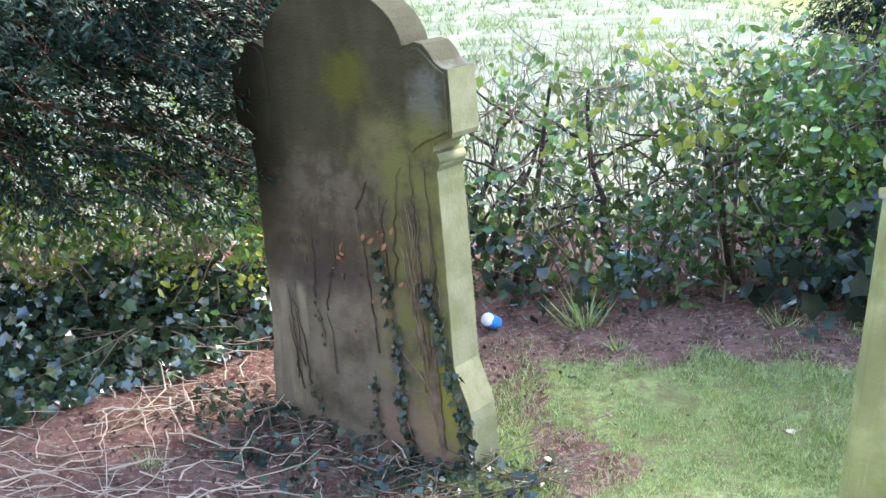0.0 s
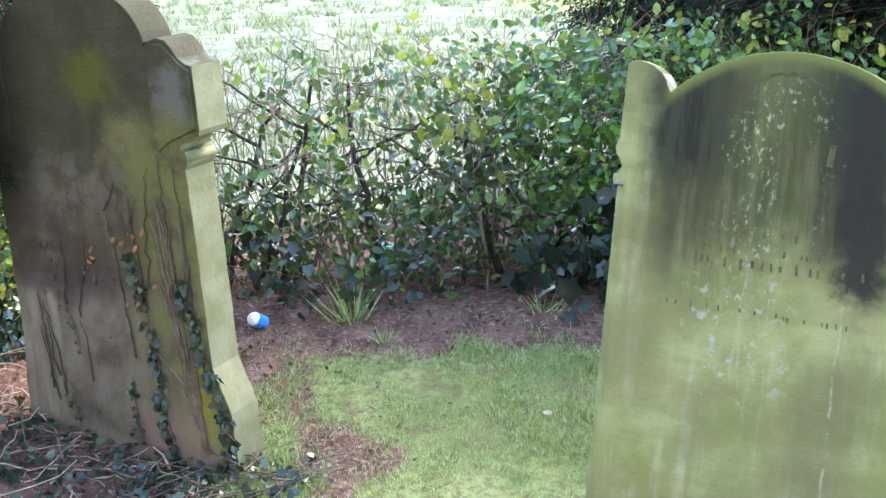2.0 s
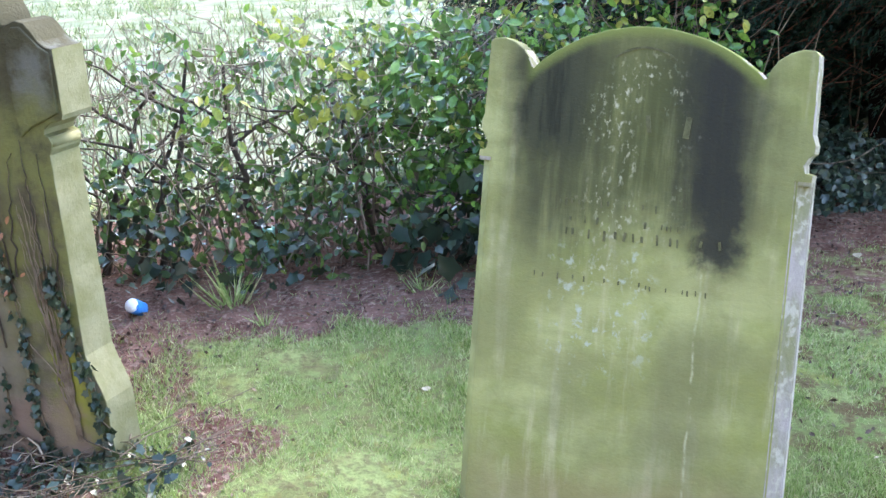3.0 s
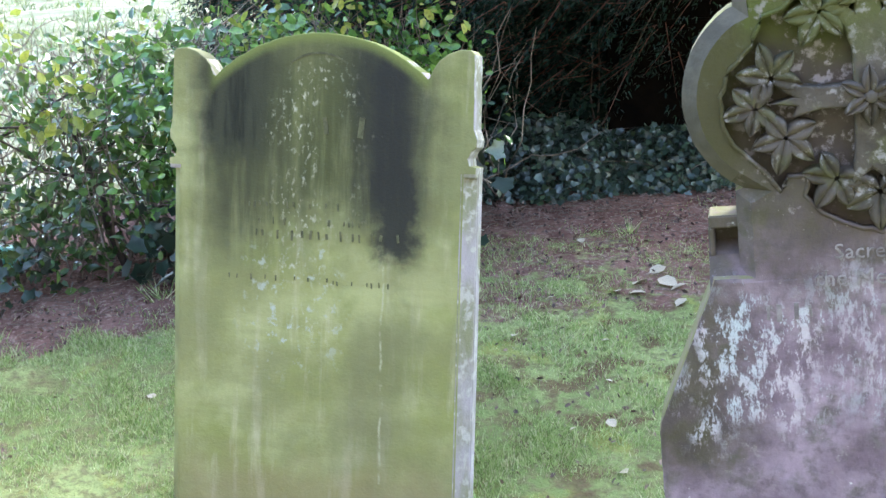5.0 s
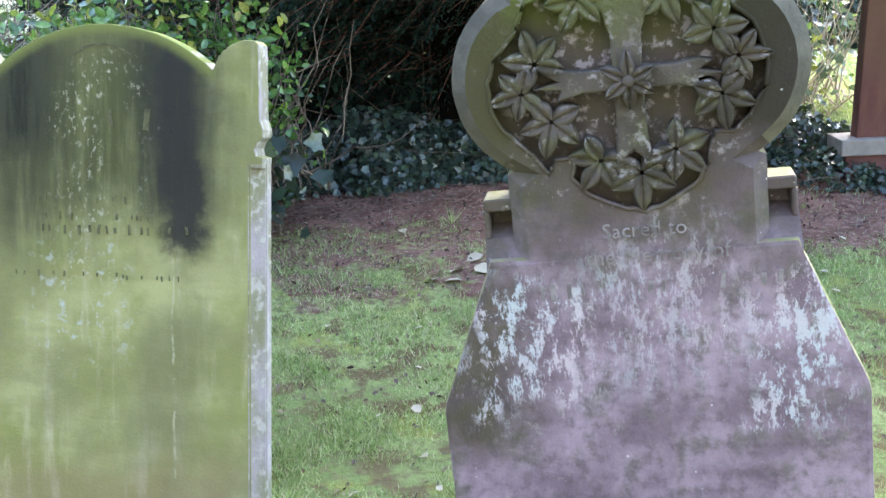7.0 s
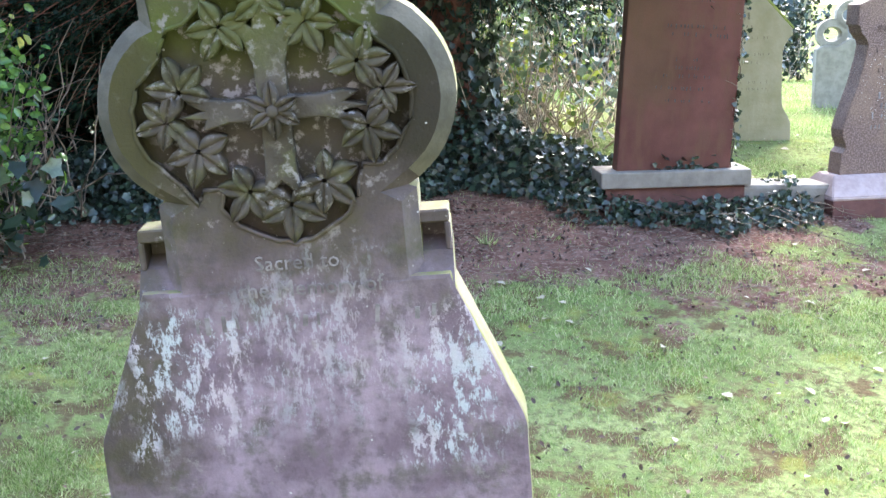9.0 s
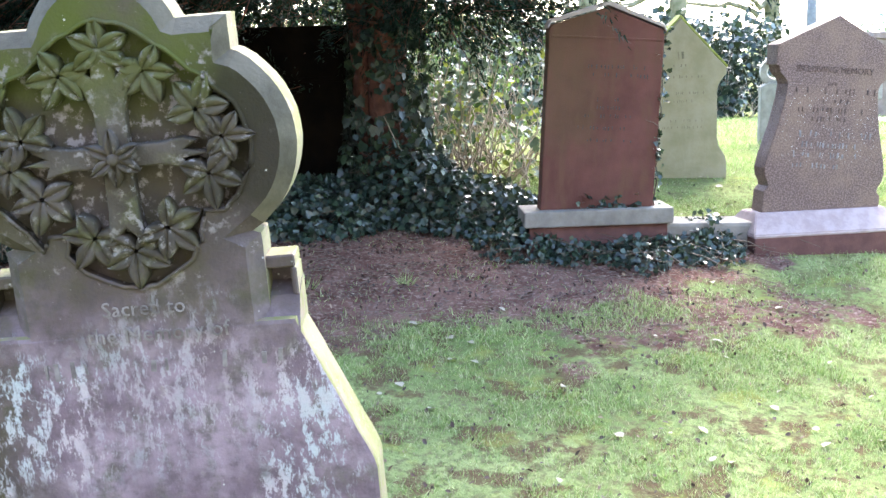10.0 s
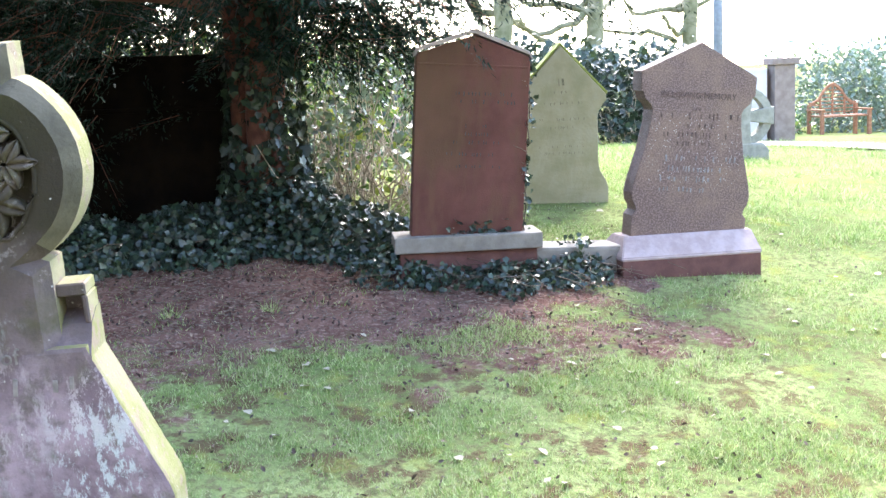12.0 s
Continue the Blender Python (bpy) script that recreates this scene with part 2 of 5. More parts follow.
def stone_granite():
    n = Nodes("pink_granite", 0.6, 0.4)
    c = n.mix(n.noise(130, 0.45, 0.58), (0.080, 0.046, 0.040), (0.175, 0.118, 0.105))
    c = n.mix(n.noise(4, 0.4, 0.65), c, n.mix(0.5, c, (0.20, 0.13, 0.09)))
    c = n.mix(n.spots(90, 0.02, 0.8), c, (0.10, 0.07, 0.07))
    c = n.mix(n.math("MULTIPLY", n.box(-0.25, 0.28, 0.25, 0.62, 0.08, 0.06), n.spots(70, 0.12, 0.9)), c, (0.55, 0.52, 0.52))
    return n.done(c, n.noise(200, raw=True), 0.001, 0.3)


M_BROWN, M_GREEN, M_PURPLE, M_RIM, M_RED, M_GRANITE = stone_brown(), stone_green(), stone_purple(), stone_rim(), stone_red(), stone_granite()
M_CARVED = stone_carved()
M_CHAMFER = plain("dark_olive_chamfer", (0.042, 0.039, 0.026), (0.090, 0.083, 0.060), 9)


# eared stone's right edges: sunlight put into a pale lilac tone
def sunlit_worn_edge():
    n = Nodes("sunlit_lilac_worn_edge", 0.92, 0.2)
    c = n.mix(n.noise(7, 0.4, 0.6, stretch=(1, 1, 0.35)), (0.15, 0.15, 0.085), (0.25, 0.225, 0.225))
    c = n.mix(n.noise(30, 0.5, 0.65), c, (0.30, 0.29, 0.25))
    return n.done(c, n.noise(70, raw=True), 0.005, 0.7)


M_LILAC = sunlit_worn_edge()
# leaning stone's right side: algae colour made paler to hold the sunlight
M_SIDE = plain("sunlit_algae_stone_side", (0.11, 0.112, 0.05), (0.165, 0.16, 0.095), 9, 0.92)
M_CAP = plain("pale_weathered_coping", (0.27, 0.225, 0.205), (0.36, 0.31, 0.28), 14)
M_BUFF = plain("buff_green_sandstone", (0.22, 0.20, 0.11), (0.29, 0.26, 0.17), 6)
M_MOSSY = plain("mossy_gable_edge", (0.17, 0.21, 0.03), (0.26, 0.28, 0.08), 14)
M_PLINTH = plain("grey_concrete_plinth", (0.14, 0.125, 0.105), (0.22, 0.20, 0.17), 10)
M_PLINTH_RED = plain("red_brown_plinth", (0.075, 0.032, 0.028), (0.12, 0.055, 0.046), 10)
M_PLINTH_PINK = plain("pale_pink_plinth_top", (0.26, 0.195, 0.185), (0.35, 0.275, 0.26), 16, 0.8)
# slab's near-black holds the yew's deep shade in the colour
M_DARKSLAB = plain("shade_black_stone", (0.003, 0.0028, 0.0024), (0.008, 0.006, 0.004), 5, 0.95, 0.003, 0.03)
M_WHITESTONE = plain("pale_lichened_limestone", (0.20, 0.195, 0.16), (0.30, 0.29, 0.25), 16)
M_INK = plain("worn_dark_lettering", (0.03, 0.026, 0.024), (0.06, 0.052, 0.046), 30)
M_FAINT = plain("algae_filled_lettering", (0.045, 0.046, 0.022), (0.10, 0.10, 0.05), 30)
M_GRANITEINK = plain("worn_granite_lettering", (0.045, 0.030, 0.028), (0.12, 0.08, 0.07), 40)
M_WORNBUFF = plain("worn_buff_lettering", (0.11, 0.10, 0.06), (0.18, 0.16, 0.10), 30)
M_PALEINK = plain("lichened_lettering", (0.10, 0.088, 0.090), (0.25, 0.235, 0.24), 18)
M_PALEBARK = plain("pale_mossy_bark", (0.10, 0.10, 0.05), (0.19, 0.17, 0.11), 6)
M_BARK = plain("red_brown_yew_bark", (0.075, 0.032, 0.022), (0.15, 0.065, 0.045), 12, 0.95, 0.02)
M_DARKBARK = plain("dark_hedge_bark", (0.022, 0.016, 0.012), (0.055, 0.042, 0.032), 20)
M_PLASTIC = plain("turquoise_plastic", (0.10, 0.50, 0.42), (0.45, 0.75, 0.70), 30, 0.35)
M_TUSSOCK = leafy("pale_field_grass", (0.0, (0.045, 0.055, 0.032)), (0.6, (0.12, 0.14, 0.09)), (1.0, (0.27, 0.255, 0.18)), rough=0.6, clear=0.3, spec=0.1)
M_TWIG = plain("grey_brown_twig", (0.10, 0.075, 0.055), (0.19, 0.15, 0.115), 20)
M_DRYSTEM = plain("dry_pale_stems", (0.26, 0.20, 0.145), (0.38, 0.31, 0.24), 20)
M_IVYSTEM = plain("ivy_stem", (0.07, 0.05, 0.035), (0.13, 0.10, 0.07), 20)
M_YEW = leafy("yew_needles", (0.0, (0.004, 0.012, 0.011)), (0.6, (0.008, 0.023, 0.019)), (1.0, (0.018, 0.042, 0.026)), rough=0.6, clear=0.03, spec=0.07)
M_IVY = leafy("ivy_leaves", (0.0, (0.010, 0.021, 0.016)), (0.65, (0.020, 0.040, 0.029)), (1.0, (0.045, 0.075, 0.038)), rough=0.28, clear=0.04, spec=0.38)
M_GLOSSIVY = leafy("wet_glossy_ivy_leaves", (0.0, (0.012, 0.026, 0.018)), (0.65, (0.028, 0.055, 0.032)), (1.0, (0.07, 0.12, 0.045)), rough=0.15, clear=0.05, spec=0.7)
M_HEDGE = leafy("hedge_leaves", (0.0, (0.012, 0.032, 0.014)), (0.5, (0.030, 0.075, 0.024)), (0.86, (0.07, 0.15, 0.04)), (1.0, (0.20, 0.25, 0.06)), rough=0.22, clear=0.28)
M_GLOSSY = leafy("glossy_bramble_leaves", (0.0, (0.020, 0.06, 0.018)), (0.6, (0.060, 0.16, 0.030)), (1.0, (0.16, 0.30, 0.05)), rough=0.2, clear=0.30)
M_YELLOW = leafy("yellow_green_leaves", (0.0, (0.18, 0.24, 0.03)), (1.0, (0.38, 0.36, 0.05)), clear=0.4)
M_DEADLEAF = leafy("fallen_leaves", (0.0, (0.18, 0.09, 0.045)), (0.45, (0.33, 0.27, 0.17)), (1.0, (0.62, 0.57, 0.47)), rough=0.7, clear=0.1)
M_RUSSET = leafy("russet_leaves", (0.0, (0.22, 0.07, 0.03)), (1.0, (0.32, 0.13, 0.06)), rough=0.6, clear=0.1)
M_GRASS = leafy("grass_blades", (0.0, (0.12, 0.19, 0.055)), (0.45, (0.29, 0.40, 0.14)), (0.74, (0.48, 0.55, 0.27)), (1.0, (0.54, 0.46, 0.32)), rough=0.6, clear=0.4, spec=0.12)
M_GREYBUSH = leafy("grey_green_leaves", (0.0, (0.06, 0.09, 0.075)), (0.6, (0.12, 0.165, 0.14)), (1.0, (0.20, 0.25, 0.20)), rough=0.4, clear=0.2)
M_PATH = plain("beige_gravel_path", (0.20, 0.165, 0.125), (0.27, 0.23, 0.18), 8)
# grey for the unseen wall added to block sky light
M_BLOCKING = plain("grey_blocking_stone", (0.16, 0.145, 0.12), (0.26, 0.235, 0.20), 3)
M_BENCH = plain("orange_brown_teak", (0.20, 0.085, 0.045), (0.30, 0.14, 0.08), 20)
M_POLE = plain("grey_painted_pole", (0.16, 0.18, 0.22), (0.22, 0.24, 0.29), 20, 0.5)
M_RENDER = plain("pale_rendered_wall", (0.45, 0.42, 0.38), (0.56, 0.52, 0.48), 4)
M_PILLAR = plain("brown_brick_pillar", (0.16, 0.12, 0.10), (0.24, 0.19, 0.16), 8)
M_CANBLUE = plain("blue_printed_can", (0.02, 0.17, 0.55), (0.05, 0.26, 0.68), 30, 0.35)
M_CANSILVER = plain("bare_aluminium", (0.65, 0.66, 0.68), (0.75, 0.76, 0.78), 30, 0.3)


# ---- terrain ----
def sat(v, a, reach):
    return np.where(v < a, v, a + reach * (1 - np.exp(-np.maximum(v - a, 0) / reach)))


def sstep(a, b, v):
    s = np.clip((v - a) / (b - a), 0, 1)
    return s * s * (3 - 2 * s)


def wave(x, y, k, seed):
    """Smooth uneven ground in about -1..1, vectorised."""
    r = np.random.RandomState(seed)
    out = 0
    for i in range(7):
        a, f, p = r.uniform(0, 6.28), k * r.uniform(0.6, 1.9), r.uniform(0, 6.28)
        out = out + np.sin(f * (x * math.cos(a) + y * math.sin(a)) + p)
    return out / 4


def height(x, y):
    x, y = np.asarray(x, float), np.asarray(y, float)
    dip = 0.125 * np.exp(-((x + 0.22) ** 2 + (y - 3.88) ** 2) / 0.75) + 0.07 * np.exp(-((x - 1.3) ** 2 + (y - 2.8) ** 2) / 0.3)
    near = -dip - 0.41 + 0.0425 * -sat(-sat(x, 6, 2), 3, 2) + 0.134 * -sat(-sat(y, 4, 1.5), 2, 2)
    r = np.hypot(x, y)
    w = 1 - sstep(0.15, 0.75, x / np.maximum(np.abs(y), 0.5))
    w = np.where(y > 0, w, 0)
    far = w * 0.075 * np.maximum(0, y - 8) - (1 - w) * 0.045 * np.clip(r - 9, 0, 14) * (y > -3)
    return near + far + 0.012 * wave(x, y, 3.0, 3) + 0.006 * wave(x, y, 11.0, 4)


def ground_z(x, y):
    return float(height(x, y))


def soil(x, y):
    """0 on lawn, 1 on bare earth."""
    x, y = np.asarray(x, float), np.asarray(y, float)
    n = 0.16 * wave(x, y, 4.0, 5) + 0.09 * wave(x, y, 13.0, 6)
    hedge = sstep(4.30, 4.62, y + 0.22 * (x - 0.5) + n) * (x < 3.4) * sstep(7.2, 6.0, y) * (1 - 0.45 * sstep(1.7, 2.2, x) * sstep(5.1, 4.7, y))
    left = sstep(0.25, -0.15, x + n - 0.25 * (y - 3.4)) * sstep(7.2, 6.0, y) * sstep(1.6, 2.4, y) * sstep(-6.0, -4.5, x)
    bare = 0.95 * sstep(0.46, 0.20, np.hypot((x - 0.34) / 0.85, (y - 3.70) / 1.1) + n * 1.3)
    a = radians(-35)
    u, v = (x - 4.3) * math.cos(a) + (y - 4.45) * math.sin(a), -(x - 4.3) * math.sin(a) + (y - 4.45) * math.cos(a)
    tree = sstep(1.15, 0.75, np.hypot(u / 2.3, v / 1.0) + n * 1.2)
    patch = 0.55 * sstep(1.2, 0.6, np.hypot(u / 2.4, (v + 0.75) / 0.8) + n * 3.0)
    return np.clip(np.maximum.reduce([hedge, left, bare, tree, patch]), 0, 1)


def np_mesh(name, v, faces):
    """A mesh from arrays: v (n, 3), faces (m, k) with one k for all."""
    me = bpy.data.meshes.new(name)
    faces = np.asarray(faces, np.int32)
    me.vertices.add(len(v))
    me.vertices.foreach_set("co", np.asarray(v, np.float32).ravel())
    me.loops.add(faces.size)
    me.loops.foreach_set("vertex_index", faces.ravel())
    me.polygons.add(len(faces))
    me.polygons.foreach_set("loop_start", np.arange(0, faces.size, faces.shape[1], dtype=np.int32))
    me.update(calc_edges=True)
    me.validate()
    return me


def axis(lo, hi, a, b, fine, coarse):
    """Grid lines, fine between a and b and growing outside."""
    mid = np.arange(a, b + fine / 2, fine)
    up, dn, s = [b], [a], coarse
    while up[-1] < hi:
        up.append(up[-1] + s)
        s *= 1.12
    s = coarse
    while dn[-1] > lo:
        dn.append(dn[-1] - s)
        s *= 1.12
    return np.r_[dn[:0:-1], mid, up[1:]]


def build_ground():
    xs, ys = axis(-150, 220, -2.5, 8.5, 0.045, 0.09), axis(-40, 300, 1.2, 6.6, 0.045, 0.09)
    gx, gy = np.meshgrid(xs, ys)
    z = height(gx, gy)
    s = soil(gx, gy)
    z = z + s * 0.010 * wave(gx, gy, 38.0, 8)
    v = np.stack([gx, gy, z], -1).reshape(-1, 3)
    nx, ny = len(xs), len(ys)
    i = (np.arange(ny - 1)[:, None] * nx + np.arange(nx - 1)[None]).ravel()
    me = np_mesh("ground", v, np.stack([i, i + 1, i + nx + 1, i + nx], -1))
    at = me.attributes.new("earth", "FLOAT", "POINT")
    at.data.foreach_set("value", s.ravel().astype(np.float32))
    me.polygons.foreach_set("use_smooth", np.ones(len(me.polygons), bool))
    n = Nodes("lawn_and_earth", 1.0, 0.0)
    a = n.node("ShaderNodeAttribute")
    a.attribute_name = "earth"
    earth = n.mix(n.noise(6, 0.35, 0.65), (0.086, 0.046, 0.035), (0.155, 0.089, 0.070))
    earth = n.mix(n.noise(45, 0.5, 0.66), earth, (0.22, 0.155, 0.125))
    lawn = n.mix(n.noise(1.3, 0.35, 0.65), (0.12, 0.155, 0.055), (0.20, 0.23, 0.092))
    lawn = n.mix(n.noise(30, 0.45, 0.62), lawn, (0.12, 0.12, 0.055))
    sep = n.node("ShaderNodeSeparateXYZ")
    n.put(n.co, sep.inputs[0])
    worn = n.math("MULTIPLY", n.span(sep.outputs[0], 1.0, 2.6, 0.35, 0.85), n.span(sep.outputs[0], 4.6, 7.2, 1.0, 0.12))
    lawn = n.mix(n.math("MULTIPLY", n.noise(7, 0.5, 0.6), worn), lawn, (0.085, 0.052, 0.032))
    lawn = n.mix(n.math("MULTIPLY", n.noise(5, 0.55, 0.68), 0.6), lawn, (0.19, 0.20, 0.05))
    field = n.mix(n.noise(1.6, 0.4, 0.62), (0.10, 0.118, 0.078), (0.17, 0.18, 0.13))
    field = n.mix(n.math("MULTIPLY", n.noise(5, 0.50, 0.64, 10.0), 0.7), field, (0.10, 0.09, 0.06))
    lawn = n.mix(n.math("MULTIPLY", n.span(sep.outputs[1], 6.4, 7.4), n.span(sep.outputs[0], 4.5, 7.5, 1.0, 0.0)), lawn, field)
    f = n.span(n.math("ADD", a.outputs["Fac"], n.math("MULTIPLY", n.math("SUBTRACT", n.noise(18, raw=True), 0.5), 0.9)), 0.35, 0.6)
    me.materials.append(n.done(n.mix(f, lawn, earth), n.math("ADD", n.noise(60, raw=True), n.noise(16, raw=True)), 0.02, 0.8))
    return tagged(new("ground", me), "mown churchyard lawn with bare reddish earth patches", "ground", kind="structure")


build_ground()


# ---- mesh helpers ----
MASSES = {"leaves", "twig_tangle", "stems", "crown", "crown_twig_tangle", "blades", "crumbs", "bramble_leaves", "ivy_leaves", "young_leaves", "dry_stem_tangle", "dead_stem_tangle", "withered_leaves", "foot_leaves", "tuft"}
def thing(name, m, label, category, group="", kind=""):
    e = new(name)
    e.matrix_world = m
    e.empty_display_size = 0.1
    return tagged(e, label, category, group, kind)


def part(name, data, material, parent, label="", smooth=False):
    """One mesh object under a thing or a part; data: a bmesh, mesh or curve."""
    if isinstance(data, bmesh.types.BMesh):
        me = bpy.data.meshes.new(name)
        data.to_mesh(me)
        data.free()
    else:
        me = data
    if material is not None:
        me.materials.append(material)
    if smooth:
        me.polygons.foreach_set("use_smooth", np.ones(len(me.polygons), bool))
    ob = new(name, me)
    ob.parent = parent
    return tagged(ob, label, kind="stuff" if name in MASSES else "")


def reface(ob, material, test):
    """Gives the faces whose normal and middle pass the test another material."""
    ob.data.materials.append(material)
    for p in ob.data.polygons:
        if test(p.normal, p.center):
            p.material_index = len(ob.data.materials) - 1
    return ob


def resample(pts, step=0.03, jitter=0.0, seed=1):
    r = random.Random(seed)
    out = []
    for (x0, z0), (x1, z1) in zip(pts, pts[1:] + pts[:1]):
        k = max(1, round(math.hypot(x1 - x0, z1 - z0) / step))
        for i in range(k):
            f = i / k
            out.append((x0 + (x1 - x0) * f + r.uniform(-jitter, jitter), z0 + (z1 - z0) * f + r.uniform(-jitter, jitter)))
    return out


def arc(cx, cz, r, a0, a1, k=10, rz=None):
    return [(cx + r * math.cos(radians(a0 + (a1 - a0) * i / k)), cz + (rz or r) * math.sin(radians(a0 + (a1 - a0) * i / k))) for i in range(k + 1)]


def prism(pts, y0, y1, chamfer=0.004, segments=2, above=-9.0):
    """A slab with the outline pts in x, z, from y0 (front) to y1, its edges worn round."""
    bm = bmesh.new()
    area = sum(a[0] * b[1] - b[0] * a[1] for a, b in zip(pts, pts[1:] + pts[:1]))
    if area < 0:
        pts = pts[::-1]
    f = [bm.verts.new((x, y0, z)) for x, z in pts]
    b = [bm.verts.new((x, y1, z)) for x, z in pts]
    bm.faces.new(f)
    bm.faces.new(b[::-1])
    for i in range(len(pts)):
        j = (i + 1) % len(pts)
        bm.faces.new((f[j], f[i], b[i], b[j]))
    bm.normal_update()
    if chamfer:
        es = [e for e in bm.edges if len(e.link_faces) == 2 and abs(e.verts[0].co.y - e.verts[1].co.y) < 1e-6 and max(v.co.z for v in e.verts) > above]
        bmesh.ops.bevel(bm, geom=es, offset=chamfer, segments=segments, affect="EDGES", profile=0.6, clamp_overlap=True)
    return bm


def chamfered(pts, y0, y1, inset, depth, above=-9.0):
    """A slab whose front edge is cut back by a broad chamfer all round its outline."""
    area = sum(a[0] * b[1] - b[0] * a[1] for a, b in zip(pts, pts[1:] + pts[:1]))
    if area < 0:
        pts = pts[::-1]
    n = len(pts)
    inner = []
    for i in range(n):
        a, p, b = Vector(pts[i - 1]), Vector(pts[i]), Vector(pts[(i + 1) % n])
        d0, d1 = (p - a).normalized(), (b - p).normalized()
        m = Vector((-d0.y - d1.y, d0.x + d1.x))
        m = m.normalized() if m.length > 1e-6 else Vector((-d1.y, d1.x))
        k = max(0.55, m.dot(Vector((-d1.y, d1.x))))
        inner.append(p + m * inset / k if p.y > above else p.copy())
    bm = bmesh.new()
    rings = [[bm.verts.new((q[0], y, q[1])) for q in line] for line, y in ((inner, y0), (pts, y0 + depth), (pts, y1 - 0.006), ([Vector(q) + (Vector(r) - Vector(q)) * 0.15 for q, r in zip(pts, inner)], y1))]
    bm.faces.new(rings[0])
    bm.faces.new(rings[-1][::-1])
    for a, b in zip(rings, rings[1:]):
        for i in range(n):
            j = (i + 1) % n
            bm.faces.new((a[j], a[i], b[i], b[j]))
    bm.normal_update()
    return bm


def block(x0, x1, y0, y1, z0, z1, bevel=0.006, segments=2):
    bm = bmesh.new()
    bmesh.ops.create_cube(bm, size=1.0, matrix=Matrix.LocRotScale(((x0 + x1) / 2, (y0 + y1) / 2, (z0 + z1) / 2), None, (x1 - x0, y1 - y0, z1 - z0)))
    if bevel:
        bmesh.ops.bevel(bm, geom=bm.edges[:], offset=bevel, segments=segments, affect="EDGES", profile=0.6)
    return bm


def tubes(name, lines, radii, sides=4):
    """Many thin stems in one mesh: lines is a list of (k, 3) arrays, radii (r0, r1) each."""
    vs, fs, base = [], [], 0
    for p, (r0, r1) in zip(lines, radii):
        p = np.asarray(p, float)
        k = len(p)
        d = np.gradient(p, axis=0)
        d /= np.linalg.norm(d, axis=1, keepdims=True) + 1e-9
        ref = np.where(np.abs(d[:, 2:3]) < 0.9, [[0, 0, 1.0]], [[1.0, 0, 0]])
        a = np.cross(d, ref)
        a /= np.linalg.norm(a, axis=1, keepdims=True) + 1e-9
        b = np.cross(d, a)
        r = np.linspace(r0, r1, k)[:, None]
        for s in range(sides):
            t = 2 * math.pi * s / sides
            vs.append(p + r * (a * math.cos(t) + b * math.sin(t)))
        for s in range(sides):
            o0, o1 = base + s * k, base + (s + 1) % sides * k
            i = np.arange(k - 1)
            fs.append(np.stack([o0 + i, o1 + i, o1 + i + 1, o0 + i + 1], -1))
        base += sides * k
    return np_mesh(name, np.concatenate(vs), np.concatenate(fs))


def wiggle(rng, a, b, k=6, amount=0.05, sag=0.0):
    """A crooked line from a to b."""
    a, b = np.asarray(a, float), np.asarray(b, float)
    t = np.linspace(0, 1, k)[:, None]
    p = a + (b - a) * t + np.cumsum(rng.normal(0, amount / k, (k, 3)), axis=0) * np.linalg.norm(b - a) ** 0.5
    p[:, 2] -= sag * (t * (1 - t))[:, 0] * 4
    return p


OVAL = (np.array([(0, 0, 0), (-0.26, 0.3, 0.06), (-0.24, 0.68, 0.05), (0, 1, -0.06), (0.24, 0.68, 0.05), (0.26, 0.3, 0.06)], float), np.array([(0, 3, 2, 1), (0, 5, 4, 3)]))
IVYLEAF = (np.array([(0, 0, 0), (-0.42, -0.06, 0.05), (-0.40, 0.26, 0.05), (-0.50, 0.50, 0.07), (-0.27, 0.62, 0.04), (0, 1.0, -0.05), (0.27, 0.62, 0.04), (0.50, 0.50, 0.07), (0.40, 0.26, 0.05), (0.42, -0.06, 0.05)], float),
           np.array([(0, 2, 1, 1), (0, 4, 3, 2), (0, 6, 5, 4), (0, 8, 7, 6), (0, 9, 8, 8)]))
NEEDLE = (np.array([(-0.14, 0, 0), (0.14, 0, 0), (0.11, 0.7, 0.02), (0, 1, 0)], float), np.array([(0, 1, 2, 3)]))


def tri_faces(f):
    out = []
    for q in f:
        q = list(dict.fromkeys(q))
        out += [(q[0], q[i], q[i + 1]) for i in range(1, len(q) - 1)]
    return np.array(out)


def leaves(name, at, size, rng, kind=OVAL, along=None, face=None, spread=1.0, vary=0.45):
    """Many leaves at the places at: along their direction, face their mean normal."""
    tv, tf = kind
    tf = tri_faces(tf)
    n = len(at)
    d = rng.normal(0, 1, (n, 3)) if along is None else np.asarray(along) + rng.normal(0, 0.5 * spread, (n, 3))
    d /= np.linalg.norm(d, axis=1, keepdims=True) + 1e-9
    up = rng.normal(0, 1, (n, 3)) if face is None else np.asarray(face) + rng.normal(0, 0.6 * spread, (n, 3))
    s = np.cross(d, up)
    s /= np.linalg.norm(s, axis=1, keepdims=True) + 1e-9
    u = np.cross(s, d)
    k = (np.asarray(size) * rng.uniform(1 - vary, 1 + vary, n))[:, None, None]
    v = at[:, None] + k * (s[:, None] * tv[None, :, 0:1] + d[:, None] * tv[None, :, 1:2] + u[:, None] * tv[None, :, 2:3])
    f = (np.arange(n) * len(tv))[:, None, None] + tf[None]
    return np_mesh(name, v.reshape(-1, 3), f.reshape(-1, 3))


